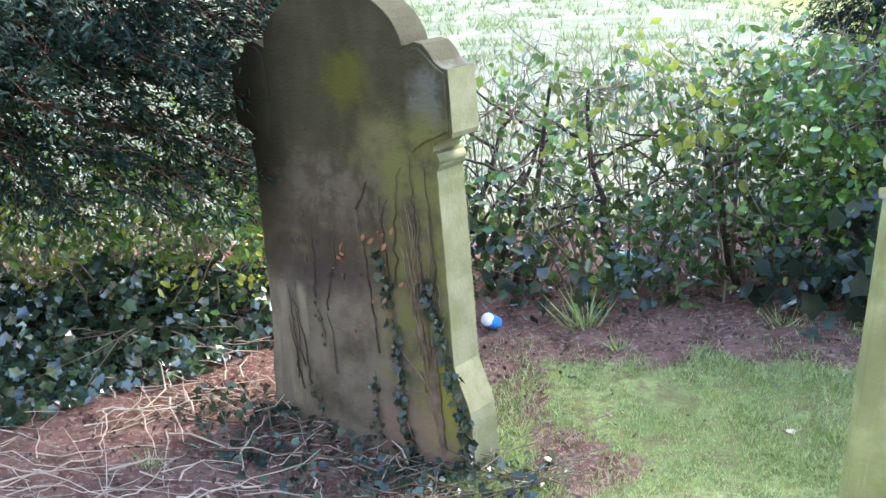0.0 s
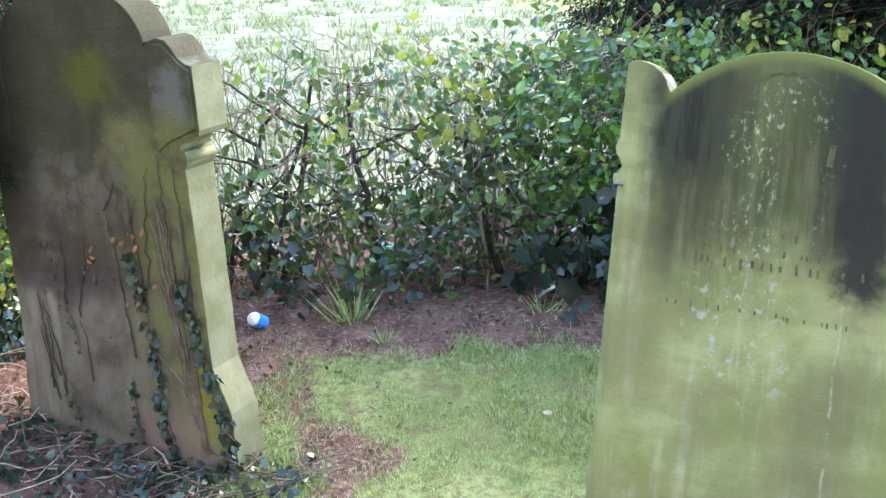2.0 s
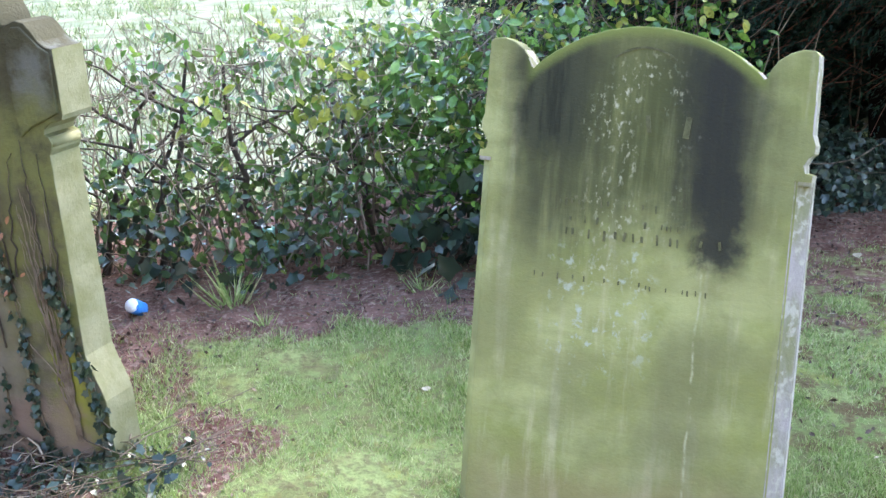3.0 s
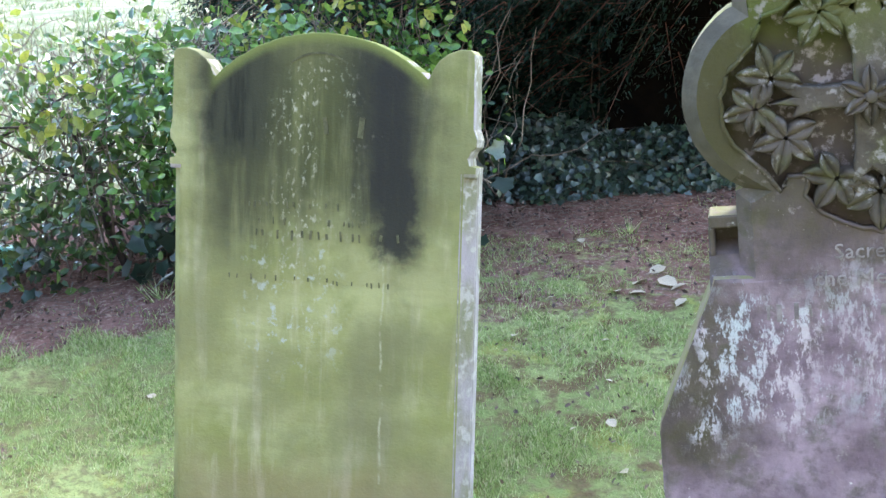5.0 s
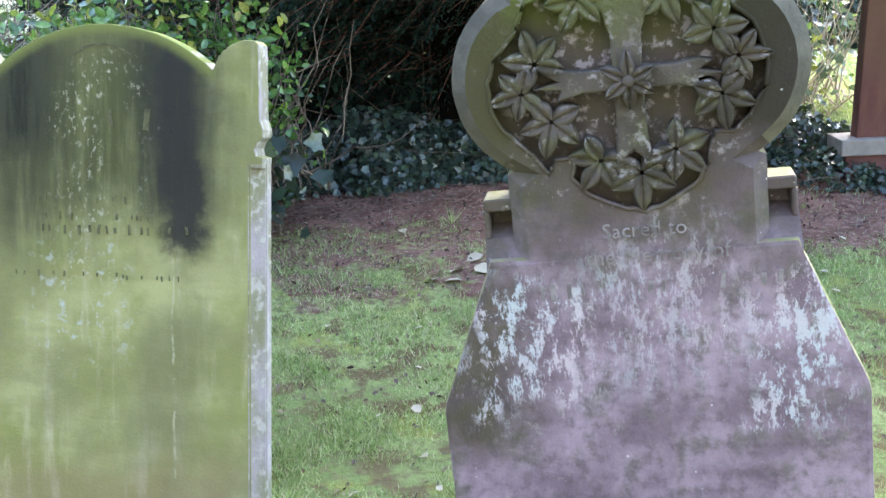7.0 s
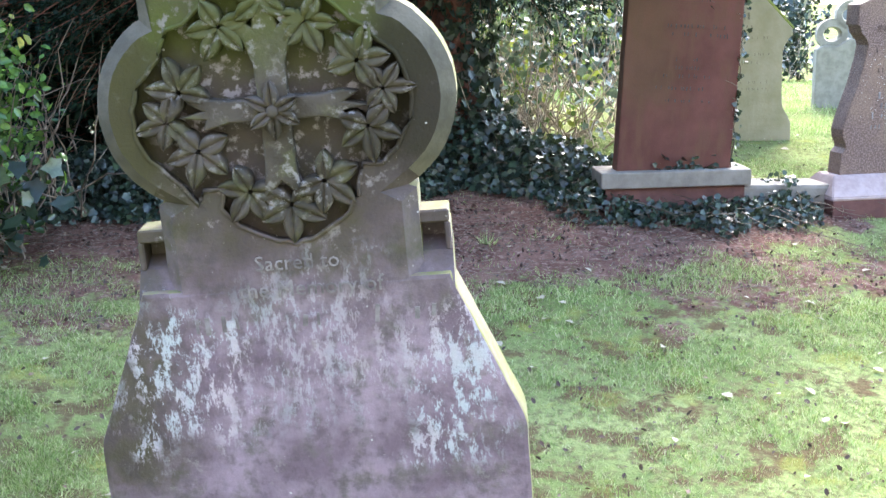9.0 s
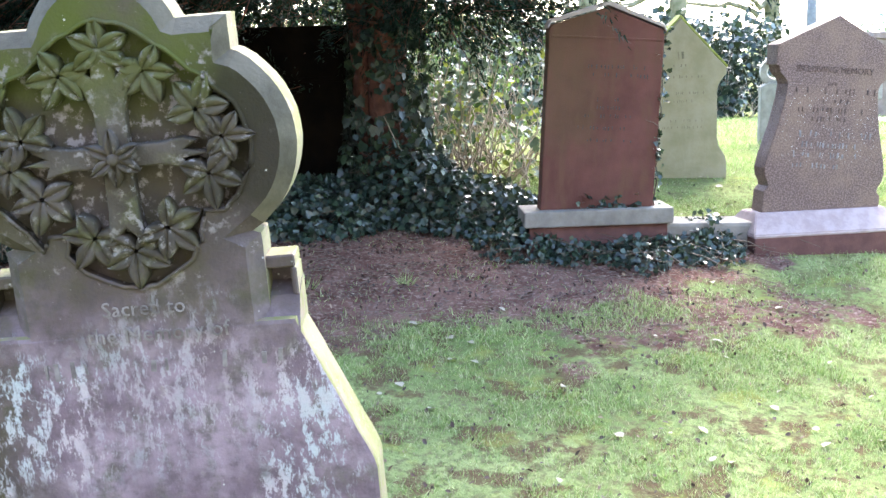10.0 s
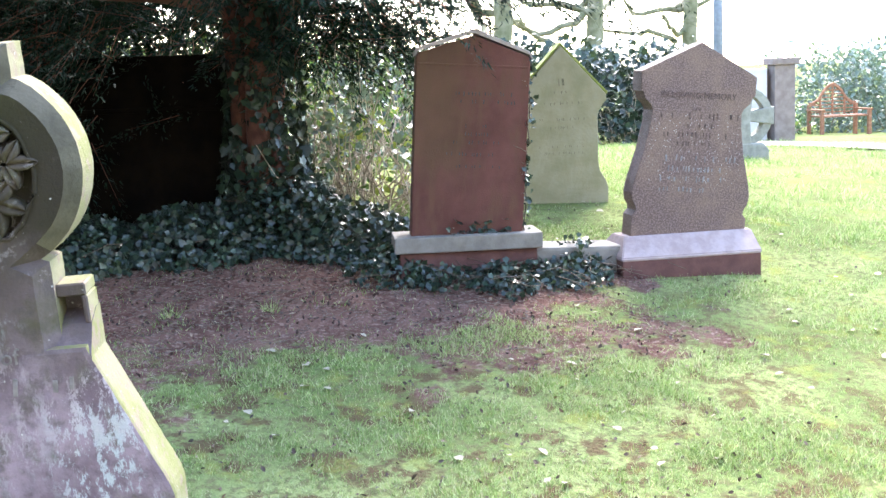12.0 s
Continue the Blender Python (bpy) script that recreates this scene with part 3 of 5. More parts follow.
def letters(parent, words, x, z, size, material, y=-0.0015, name="lettering"):
    """A readable line of carved words on a stone's face."""
    c = bpy.data.curves.new(name, "FONT")
    c.body, c.size, c.align_x, c.extrude, c.resolution_u = words, size, "CENTER", 0.0012, 2
    c.materials.append(material)
    ob = new(name, c)
    ob.parent = parent
    ob.matrix_local = pose(x, y, z, 90, 0, 0)
    return ob


def bars(parent, rows, material, y=-0.0012, seed=4, fill=1.0):
    """Worn lines of writing that nobody can read: short uneven dashes. rows: x0, x1, z, height."""
    r = random.Random(seed)
    bm = bmesh.new()
    for x0, x1, z, h in rows:
        x = x0
        while x < x1:
            w = r.uniform(0.2, 0.55) * h
            if r.random() < fill:
                zz = z + r.uniform(-0.1, 0.1) * h
                hh = h * r.uniform(0.55, 1.0) / 2
                bmesh.ops.create_cube(bm, size=1.0, matrix=Matrix.LocRotScale((x + w / 2, y, zz), Euler((0, r.uniform(-0.15, 0.15), 0)), (w * 0.55, 0.003, hh * 2)))
            x += w + r.uniform(0.15, 0.5) * h * (1 if r.random() < 0.85 else 3)
    return tagged(part("inscription", bm, material, parent, "worn illegible inscription"), kind="stuff")


# ---- the near row of headstones ----
ROW = "weathered headstones in the near row"
FAR = "headstones across the lawn"


# the leaning stone's place, shared by the ivy on it
LEANING = pose(-0.265, 3.952, 0.056, 6.1, -0.2, -38.5) @ Matrix.Scale(0.96, 4)


def mirrored(right):
    """A closed outline from its right half, listed from the foot up to the axis."""
    return right + [(-x, z) for x, z in reversed(right) if abs(x) > 1e-6]


def headstone_arched():
    s = thing("headstone", LEANING, "dark brown arched sandstone headstone leaning over, ivy climbing its face", "headstone", ROW)
    right = [(0.445, -0.25), (0.438, 0.15), (0.418, 0.30), (0.41, 0.945)]
    right += [(0.418, 0.960), (0.424, 0.980), (0.415, 1.000), (0.40, 1.008), (0.405, 1.025), (0.43, 1.042), (0.475, 1.053), (0.482, 1.070), (0.480, 1.262)]
    right += [(0.455, 1.267), (0.43, 1.285), (0.408, 1.315), (0.385, 1.338), (0.355, 1.345), (0.325, 1.335), (0.302, 1.320)]
    right += [(0.31 * math.cos(a), 1.300 + 0.225 * math.sin(a)) for a in np.linspace(0.15, math.pi / 2, 12)][:-1] + [(0.0, 1.525)]
    outline = [(x + (0.034 if x > 0 and z < 0.22 else -0.004 if z < 0.22 else 0.0), z) for x, z in mirrored(right)]
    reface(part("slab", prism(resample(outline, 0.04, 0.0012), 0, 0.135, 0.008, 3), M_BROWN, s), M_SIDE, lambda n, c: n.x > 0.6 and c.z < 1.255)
    for side in (1, -1):
        bm = bmesh.new()
        bmesh.ops.create_cone(bm, cap_ends=True, segments=14, radius1=0.018, radius2=0.018, depth=0.128, matrix=pose(side * 0.408, 0.068, 0.981, 90, 0, 0))
        # right roll in the sunlit colour, left roll in the plain stone
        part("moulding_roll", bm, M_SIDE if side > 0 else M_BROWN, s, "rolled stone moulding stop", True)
    for side in (1, -1):
        ear = [(0.318, 1.00), (0.36, 1.03), (0.44, 1.062), (0.468, 1.075), (0.468, 1.252), (0.44, 1.268), (0.40, 1.305), (0.375, 1.328), (0.345, 1.328), (0.315, 1.30), (0.305, 1.22), (0.304, 1.10)]
        part("ear_panel", prism([(side * x, z) for x, z in ear], -0.008, 0.004, 0.006, 2), M_BROWN, s, "raised stone ear")
    bars(s, [(-0.30, -0.05, 0.60, 0.03), (-0.33, 0.0, 0.55, 0.028), (-0.28, -0.08, 0.66, 0.025)], M_INK, seed=2, fill=0.6)
    return s


def headstone_eared():
    s = thing("headstone", pose(1.350, 2.798, 0.0, -7.1, 2.6, -39.2), "green algae-covered headstone with arched top, eared shoulders, black soot stains", "headstone", ROW)
    right = [(0.438, 0.945), (0.438, 0.962), (0.420, 0.966), (0.418, 0.985), (0.428, 1.005), (0.438, 1.015), (0.440, 1.035), (0.431, 1.06), (0.428, 1.252)]
    right += [(0.418, 1.263), (0.388, 1.264), (0.358, 1.254), (0.332, 1.235), (0.316, 1.213), (0.306, 1.191)]
    right += [(0.448 * math.sin(a), 0.858 + 0.448 * math.cos(a)) for a in np.linspace(0.74, 0.0, 14)]
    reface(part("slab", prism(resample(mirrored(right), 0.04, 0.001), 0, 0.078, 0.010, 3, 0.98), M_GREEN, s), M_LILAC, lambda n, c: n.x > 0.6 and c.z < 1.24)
    bm = bmesh.new()
    foot = [(-0.405, 0.0), (0.402, 0.0), (0.438, 0.034), (0.438, 0.078), (-0.438, 0.078), (-0.438, 0.034)]
    lo, hi = [bm.verts.new((x, y, -0.30)) for x, y in foot], [bm.verts.new((x, y, 0.9455)) for x, y in foot]
    bm.faces.new(lo[::-1])
    bm.faces.new(hi)
    for k in range(6):
        bm.faces.new((lo[k], lo[(k + 1) % 6], hi[(k + 1) % 6], hi[k]))
    bmesh.ops.bevel(bm, geom=[e for e in bm.edges if abs(e.verts[0].co.z - e.verts[1].co.z) > 0.5], offset=0.004, segments=2, affect="EDGES")
    # only right-facing faces get the sunlit lilac colour
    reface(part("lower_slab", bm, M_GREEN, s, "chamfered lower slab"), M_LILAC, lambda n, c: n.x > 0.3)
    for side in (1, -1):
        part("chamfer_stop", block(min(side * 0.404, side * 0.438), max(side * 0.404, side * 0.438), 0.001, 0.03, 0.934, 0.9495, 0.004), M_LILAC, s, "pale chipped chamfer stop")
    rim = prism(arc(0, 1.045, 0.16, 60, 120, 10, 0.205) + arc(0, 1.045, 0.163, 120, 60, 10, 0.211), -0.002, 0.002, 0)
    part("incised_arch", rim, M_FAINT, s)
    bars(s, [(-0.17, 0.20, 1.06, 0.055), (-0.22, 0.10, 0.845, 0.022), (-0.17, 0.17, 0.80, 0.020), (-0.30, 0.04, 0.645, 0.017), (0.05, 0.24, 0.64, 0.017)], M_FAINT, seed=5, fill=0.5)
    bars(s, [(-0.19, 0.23, 0.765, 0.028)], M_FAINT, seed=8, fill=0.75)
    return s


def petal(bm, m, length, width, high):
    """One pointed leaflet with a grooved midrib, swelling in the middle."""
    rows = []
    for i in range(8):
        t = i / 7
        w = max(0.0015, width * (math.sin(math.pi * min(1.0, 0.10 + 0.90 * t)) ** 0.75))
        h = high * (0.55 + 0.55 * math.sin(math.pi * (0.1 + 0.75 * t)))
        rows.append([bm.verts.new(m @ Vector((w * x, -h * k, length * t))) for x, k in ((-1, -0.9), (-0.96, 0.55), (-0.62, 1.0), (-0.14, 0.72), (0, 0.50), (0.14, 0.72), (0.62, 1.0), (0.96, 0.55), (1, -0.9))])
    for a, b in zip(rows, rows[1:]):
        for j in range(8):
            bm.faces.new((a[j], a[j + 1], b[j + 1], b[j]))


def carved_leaf(parent, x, z, size, turn, y=0.0, lobes=5, name="carved_leaf"):
    bm = bmesh.new()
    r = random.Random(round(1000 * x + 77 * z))
    for i in range(lobes):
        o = i - (lobes - 1) / 2
        a = turn + o * (62 if lobes == 5 else 360 / lobes) + r.uniform(-5, 5)
        k = 1.0 - 0.10 * abs(o) if lobes == 5 else 1.0
        petal(bm, pose(x, y + r.uniform(-0.003, 0.003), z, r.uniform(-7, 3), a, 0) @ pose(0, 0, 0.004), size * k * r.uniform(1.05, 1.22), size * r.uniform(0.29, 0.35), 0.026)
    bmesh.ops.recalc_face_normals(bm, faces=bm.faces)
    return part(name, bm, M_CARVED, parent, "", True)


# the ragged edge of the sunk carving, about its middle
SUNK = [(-0.05, 0.285), (0.0, 0.30), (0.06, 0.285), (0.12, 0.24), (0.17, 0.195), (0.225, 0.15), (0.275, 0.10), (0.30, 0.03), (0.295, -0.04), (0.262, -0.10), (0.225, -0.135), (0.18, -0.13), (0.165, -0.20), (0.125, -0.255), (0.07, -0.285),
        (0.015, -0.305), (-0.045, -0.285), (-0.105, -0.255), (-0.14, -0.215), (-0.135, -0.165), (-0.175, -0.17), (-0.195, -0.20), (-0.225, -0.155), (-0.27, -0.11), (-0.31, -0.05), (-0.31, 0.02), (-0.29, 0.08), (-0.24, 0.125), (-0.215, 0.19), (-0.17, 0.20), (-0.12, 0.245)]


def carve(ob, pts, depth):
    """Sinks a panel with the outline pts into the front of a stone."""
    me = bpy.data.meshes.new("cutter")
    bm = prism(pts, -0.05, depth, 0)
    bm.to_mesh(me)
    bm.free()
    cut = bpy.data.objects.new("cutter", me)
    scene.collection.objects.link(cut)
    mod = ob.modifiers.new("carve", "BOOLEAN")
    mod.operation, mod.object, mod.solver = "DIFFERENCE", cut, "EXACT"
    cut.matrix_world = ob.matrix_world.copy()
    bpy.context.view_layer.update()
    cut.matrix_world = ob.matrix_world.copy()
    bpy.context.view_layer.update()
    got = bpy.data.meshes.new_from_object(ob.evaluated_get(bpy.context.evaluated_depsgraph_get()))
    ob.modifiers.clear()
    old = ob.data
    ob.data = got
    got.name = ob.name
    bpy.data.objects.remove(cut)
    bpy.data.meshes.remove(me)
    bpy.data.meshes.remove(old)
    return ob


def headstone_lobed():
    s = thing("headstone", pose(2.465, 1.817, 0.0, 4.7, -3.1, -37.3), "purple-grey lobed headstone carved with a leafy cross, blue-white lichen runs", "headstone", ROW)
    cz = 1.127
    lobe = arc(0.165, cz + 0.01, 0.232, -62, 58, 16)
    right = [(0.292, 0.68), (0.292, 0.925)] + lobe + [(0.275, 1.338), (0.275, 1.415), (0.165, 1.415)]
    right += arc(0, 1.358, 0.172, 20, 90, 9)[:-1] + [(0.0, 1.53)]
    head = part("head", chamfered(resample([(-x, z) for x, z in reversed(right)][1:] + right, 0.03, 0.0008), 0.0, 0.14, 0.034, 0.034, 0.70), M_PURPLE, s)
    edge = resample([(x, cz + z) for x, z in SUNK], 0.022, 0.0035, 9)
    carve(head, edge, 0.034)
    # chamfer faces round the lobes get a darker olive
    reface(head, M_CHAMFER, lambda n, c: n.y < -0.3 and abs(n.y) < 0.95 and c.z > 0.95)
    # right- and up-facing edges take the sunlit tone as their colour
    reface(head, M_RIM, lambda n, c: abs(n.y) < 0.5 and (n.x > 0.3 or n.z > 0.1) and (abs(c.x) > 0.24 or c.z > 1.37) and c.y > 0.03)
    base = [(0.505, -0.35), (0.503, 0.35), (0.498, 0.375), (0.362, 0.70), (0.352, 0.73)]
    body = part("body", prism(resample(mirrored(base), 0.04, 0.0008), -0.001, 0.141, 0.012, 2), M_PURPLE, s)
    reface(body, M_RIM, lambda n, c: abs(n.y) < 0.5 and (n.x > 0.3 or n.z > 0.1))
    for side in (1, -1):
        bm = bmesh.new()
        for x0, x1, y0, y1, z0, z1 in ((0.262, 0.357, 0.046, 0.136, 0.836, 0.866), (0.345, 0.359, 0.046, 0.136, 0.77, 0.837), (0.286, 0.347, 0.105, 0.134, 0.76, 0.838)):
            b = block(min(side * x0, side * x1), max(side * x0, side * x1), y0, y1, z0, z1, 0.004, 1)
            me = bpy.data.meshes.new("piece")
            b.to_mesh(me)
            b.free()
            bm.from_mesh(me)
            bpy.data.meshes.remove(me)
        # the sill slopes forward out of the hollow to the stone's face
        ends = [[bm.verts.new((side * x, y, z)) for y, z in ((0.0025, 0.66), (0.0025, 0.708), (0.05, 0.772), (0.105, 0.795), (0.137, 0.795), (0.137, 0.66))] for x in (0.262, 0.3605)]
        bm.faces.new(ends[0])
        bm.faces.new(ends[1][::-1])
        for k in range(6):
            bm.faces.new((ends[0][k], ends[1][k], ends[1][(k + 1) % 6], ends[0][(k + 1) % 6]))
        bmesh.ops.recalc_face_normals(bm, faces=bm.faces)
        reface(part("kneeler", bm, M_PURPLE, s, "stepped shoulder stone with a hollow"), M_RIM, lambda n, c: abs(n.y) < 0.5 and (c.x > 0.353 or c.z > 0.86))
    # the leafy cross
    def bar(pts, y0=-0.010, name="cross_arm"):
        return part(name, prism(pts, y0, 0.036, 0.011, 3), M_CARVED, head)
    bar([(-0.044, cz - 0.20), (0.0, cz - 0.16), (0.044, cz - 0.20), (0.034, cz - 0.12), (0.032, cz - 0.02), (0.034, cz + 0.10), (0.052, cz + 0.15), (0.092, cz + 0.19), (0.075, cz + 0.212), (0.028, cz + 0.18), (0.022, cz + 0.24), (-0.022, cz + 0.24), (-0.028, cz + 0.18), (-0.075, cz + 0.212), (-0.092, cz + 0.19), (-0.052, cz + 0.15), (-0.034, cz + 0.10), (-0.032, cz - 0.02), (-0.034, cz - 0.12)], name="cross_shaft")
    for side in (1, -1):
        bar([(side * x, cz + z) for x, z in [(0.02, 0.028), (0.10, 0.026), (0.15, 0.034), (0.185, 0.026), (0.155, 0.008), (0.21, -0.004), (0.15, -0.012), (0.16, -0.036), (0.10, -0.022), (0.02, -0.024)]])
    spots = [(-0.203, 0.052, 0.078, -20), (-0.238, -0.012, 0.070, 255), (-0.178, -0.080, 0.080, 195), (-0.075, -0.178, 0.078, 215), (0.014, -0.215, 0.086, 180), (0.092, -0.165, 0.082, 130),
             (0.190, 0.092, 0.080, 25), (0.240, 0.030, 0.066, 95), (0.200, -0.050, 0.080, 170), (-0.098, 0.185, 0.078, 205), (-0.004, 0.235, 0.076, 0), (0.085, 0.185, 0.076, 160)]
    for x, z, r, a in spots:
        carved_leaf(head, x, cz + z, 0.87 * r, a, 0.010)
    carved_leaf(head, 0, cz, 0.052, 30, -0.008, 6, "carved_flower")
    bm = bmesh.new()
    bmesh.ops.create_uvsphere(bm, u_segments=12, v_segments=8, radius=0.014, matrix=Matrix.LocRotScale((0, -0.028, cz), None, (1, 0.6, 1)))
    part("flower_boss", bm, M_CARVED, head, "", True)
    # worn lip round the sunk carving
    ring = np.array([(x, -0.0005, z) for x, z in edge + edge[:1]])
    part("carved_border", tubes("carved_border", [ring], [(0.0055, 0.0055)], 6), M_PURPLE, head, "", True)
    letters(s, "Sacred to", 0.01, 0.765, 0.050, M_PALEINK, -0.002)
    letters(s, "the Memory of", 0.035, 0.703, 0.054, M_PALEINK, -0.003)
    bars(s, [(-0.24, 0.33, 0.645, 0.042)], M_PALEINK, -0.002, 3, 0.8)
    return s


headstone_arched()
headstone_eared()
headstone_lobed()


# ---- stones across the lawn ----
def headstone_red():
    s = thing("headstone", pose(5.514, 3.641, 0.515, 0, 4.0, -33), "red sandstone headstone with pale gabled coping, ivy up one edge", "headstone", FAR)
    face = [(-0.281, -0.03), (0.281, -0.03), (0.283, 0.87), (0.272, 0.89), (0.0, 0.985), (-0.272, 0.89), (-0.283, 0.87)]
    part("slab", prism(resample(face, 0.05, 0.0008), 0, 0.12, 0.006), M_RED, s)
    part("coping", prism([(-0.289, 0.872), (-0.276, 0.898), (0.0, 0.992), (0.276, 0.898), (0.289, 0.872), (0.291, 0.887), (0.276, 0.915), (0.0, 1.016), (-0.276, 0.915), (-0.291, 0.887)], -0.008, 0.13, 0.003), M_CAP, s, "pale stone coping")
    part("string_course", block(-0.272, 0.272, -0.004, 0.004, 0.832, 0.842, 0.002), M_RED, s)
    bars(s, [(-0.10, 0.20, 0.70, 0.022), (-0.06, 0.22, 0.66, 0.022), (-0.03, 0.08, 0.54, 0.02), (-0.03, 0.10, 0.50, 0.02), (-0.12, 0.14, 0.46, 0.02), (-0.12, 0.14, 0.40, 0.02), (-0.10, 0.16, 0.34, 0.018)], M_INK, seed=12, fill=0.6)
    p = thing("headstone_plinth", pose(5.514, 3.641, 0.515, 0, 0, -33), "grey stone slab plinth on a red-brown base under the red headstone", "plinth", FAR)
    part("slab", block(-0.37, 0.37, -0.075, 0.22, -0.075, 0.004, 0.008), M_PLINTH, p)
    part("base", block(-0.345, 0.345, -0.05, 0.2, -0.30, -0.076, 0.008), M_PLINTH_RED, p, "red-brown stone base")


def headstone_granite():
    s = thing("headstone", pose(6.503, 3.058, 0.457, 0, 5.2, -27), "speckled pink granite headstone with gabled top and curved waist", "headstone", FAR)
    right = [(0.312, -0.045), (0.312, 0.085), (0.292, 0.11), (0.296, 0.13), (0.314, 0.16), (0.322, 0.20), (0.312, 0.26), (0.27, 0.42), (0.246, 0.56), (0.242, 0.62), (0.252, 0.645), (0.285, 0.675), (0.298, 0.71), (0.310, 0.715), (0.312, 0.812), (0.0, 0.972)]
    part("slab", prism(resample(mirrored(right), 0.04, 0.0004), 0, 0.13, 0.005), M_GRANITE, s)
    letters(s, "IN LOVING MEMORY", 0.0, 0.69, 0.044, M_GRANITEINK)
    bars(s, [(-0.03, 0.03, 0.635, 0.025), (-0.2, 0.22, 0.60, 0.034), (-0.05, 0.1, 0.55, 0.03), (-0.2, 0.2, 0.505, 0.030), (-0.1, 0.1, 0.46, 0.026)], M_GRANITEINK, seed=21, fill=0.7)
    bars(s, [(-0.16, 0.22, 0.385, 0.034), (-0.14, 0.14, 0.33, 0.03), (-0.18, 0.18, 0.28, 0.034), (-0.18, 0.12, 0.225, 0.03)], M_PALEINK, seed=22, fill=0.8)
    p = thing("headstone_plinth", pose(6.503, 3.058, 0.457, 0, 0, -27), "pale pink granite plinth with dark red front under the granite stone", "plinth", FAR)
    bm = bmesh.new()
    rings = [[bm.verts.new((x, y, z)) for x, y in ((x0, y0), (x1, y0), (x1, y1), (x0, y1))] for x0, x1, y0, y1, z in ((-0.400, 0.352, -0.12, 0.28, -0.106), (-0.400, 0.352, -0.12, 0.28, -0.090), (-0.352, 0.340, -0.02, 0.16, 0.006))]
    bm.faces.new(rings[0][::-1])
    bm.faces.new(rings[2])
    for a, b in zip(rings, rings[1:]):
        for k in range(4):
            bm.faces.new((a[k], a[(k + 1) % 4], b[(k + 1) % 4], b[k]))
    bmesh.ops.bevel(bm, geom=bm.edges[:], offset=0.005, segments=2, affect="EDGES")
    part("top", bm, M_PLINTH_PINK, p, "pale sloping weathered plinth top")
    part("base", block(-0.397, 0.349, -0.117, 0.277, -0.36, -0.105, 0.006), M_PLINTH_RED, p, "dark red stone base")


def headstone_gabled():
    s = thing("headstone", pose(7.032, 4.509, 0.47, 0, 0, -33), "buff sandstone headstone with steep mossy gable and flared foot", "headstone", FAR)
    right = [(0.29, -0.2), (0.288, 0.10), (0.275, 0.14), (0.238, 0.20), (0.228, 0.26), (0.228, 0.54), (0.235, 0.575), (0.268, 0.625), (0.285, 0.640), (0.285, 0.68), (0.0, 0.985)]
    part("slab", prism(resample(mirrored(right), 0.05, 0.0008), 0, 0.12, 0.006), M_BUFF, s)
    part("gable_edge", prism([(-0.292, 0.678), (0.0, 0.990), (0.292, 0.678), (0.296, 0.692), (0.0, 1.008), (-0.296, 0.692)], 0.006, 0.124, 0.002), M_MOSSY, s, "bright green mossy gable edge")
    bars(s, [(-0.02, 0.02, 0.76, 0.05), (-0.06, 0.06, 0.70, 0.02), (-0.14, 0.14, 0.63, 0.018), (-0.17, 0.17, 0.53, 0.018), (-0.1, 0.1, 0.48, 0.016), (-0.15, 0.15, 0.36, 0.016), (-0.15, 0.15, 0.32, 0.016)], M_WORNBUFF, seed=31, fill=0.5)


headstone_red()
headstone_granite()
headstone_gabled()


def kerb_stone():
    bm = block(-0.30, 0.30, -0.12, 0.12, -0.12, 0.07, 0.02)
    s = part("kerb_stone", bm, M_PLINTH, None)
    s.matrix_world = pose(6.03, 3.42, 0.36, 0, 2, -31)
    tagged(s, "low grey kerb stone between two plinths, half under ivy", "kerb stone")


kerb_stone()


def wheel_cross():
    s = thing("wheel_cross", pose(10.52, 5.78, 0.25, 0, 0, -30), "pale lichened stone wheel cross on a block", "grave cross", FAR)
    part("block", prism([(-0.22, -0.2), (0.22, -0.2), (0.22, 0.28), (0.17, 0.34), (-0.17, 0.34), (-0.22, 0.28)], 0, 0.18, 0.015), M_WHITESTONE, s)
    bm = bmesh.new()
    ring = 28
    rows = []
    for i in range(ring):
        a = 2 * math.pi * i / ring
        rows.append([bm.verts.new((r * math.cos(a), y, 0.58 + r * math.sin(a))) for r, y in ((0.26, 0.03), (0.26, 0.13), (0.19, 0.13), (0.19, 0.03))])
    for a, b in zip(rows, rows[1:] + rows[:1]):
        for j in range(4):
            bm.faces.new((a[j], a[(j + 1) % 4], b[(j + 1) % 4], b[j]))
    bmesh.ops.recalc_face_normals(bm, faces=bm.faces)
    part("ring", bm, M_WHITESTONE, s)
    part("shaft", prism([(-0.06, 0.3), (0.06, 0.3), (0.045, 0.58), (0.09, 0.84), (-0.09, 0.84), (-0.045, 0.58)], 0.01, 0.15, 0.01), M_WHITESTONE, s)
    part("arm", prism([(-0.27, 0.50), (0.0, 0.54), (0.27, 0.50), (0.27, 0.66), (0.0, 0.62), (-0.27, 0.66)], 0.015, 0.145, 0.01), M_WHITESTONE, s)


wheel_cross()


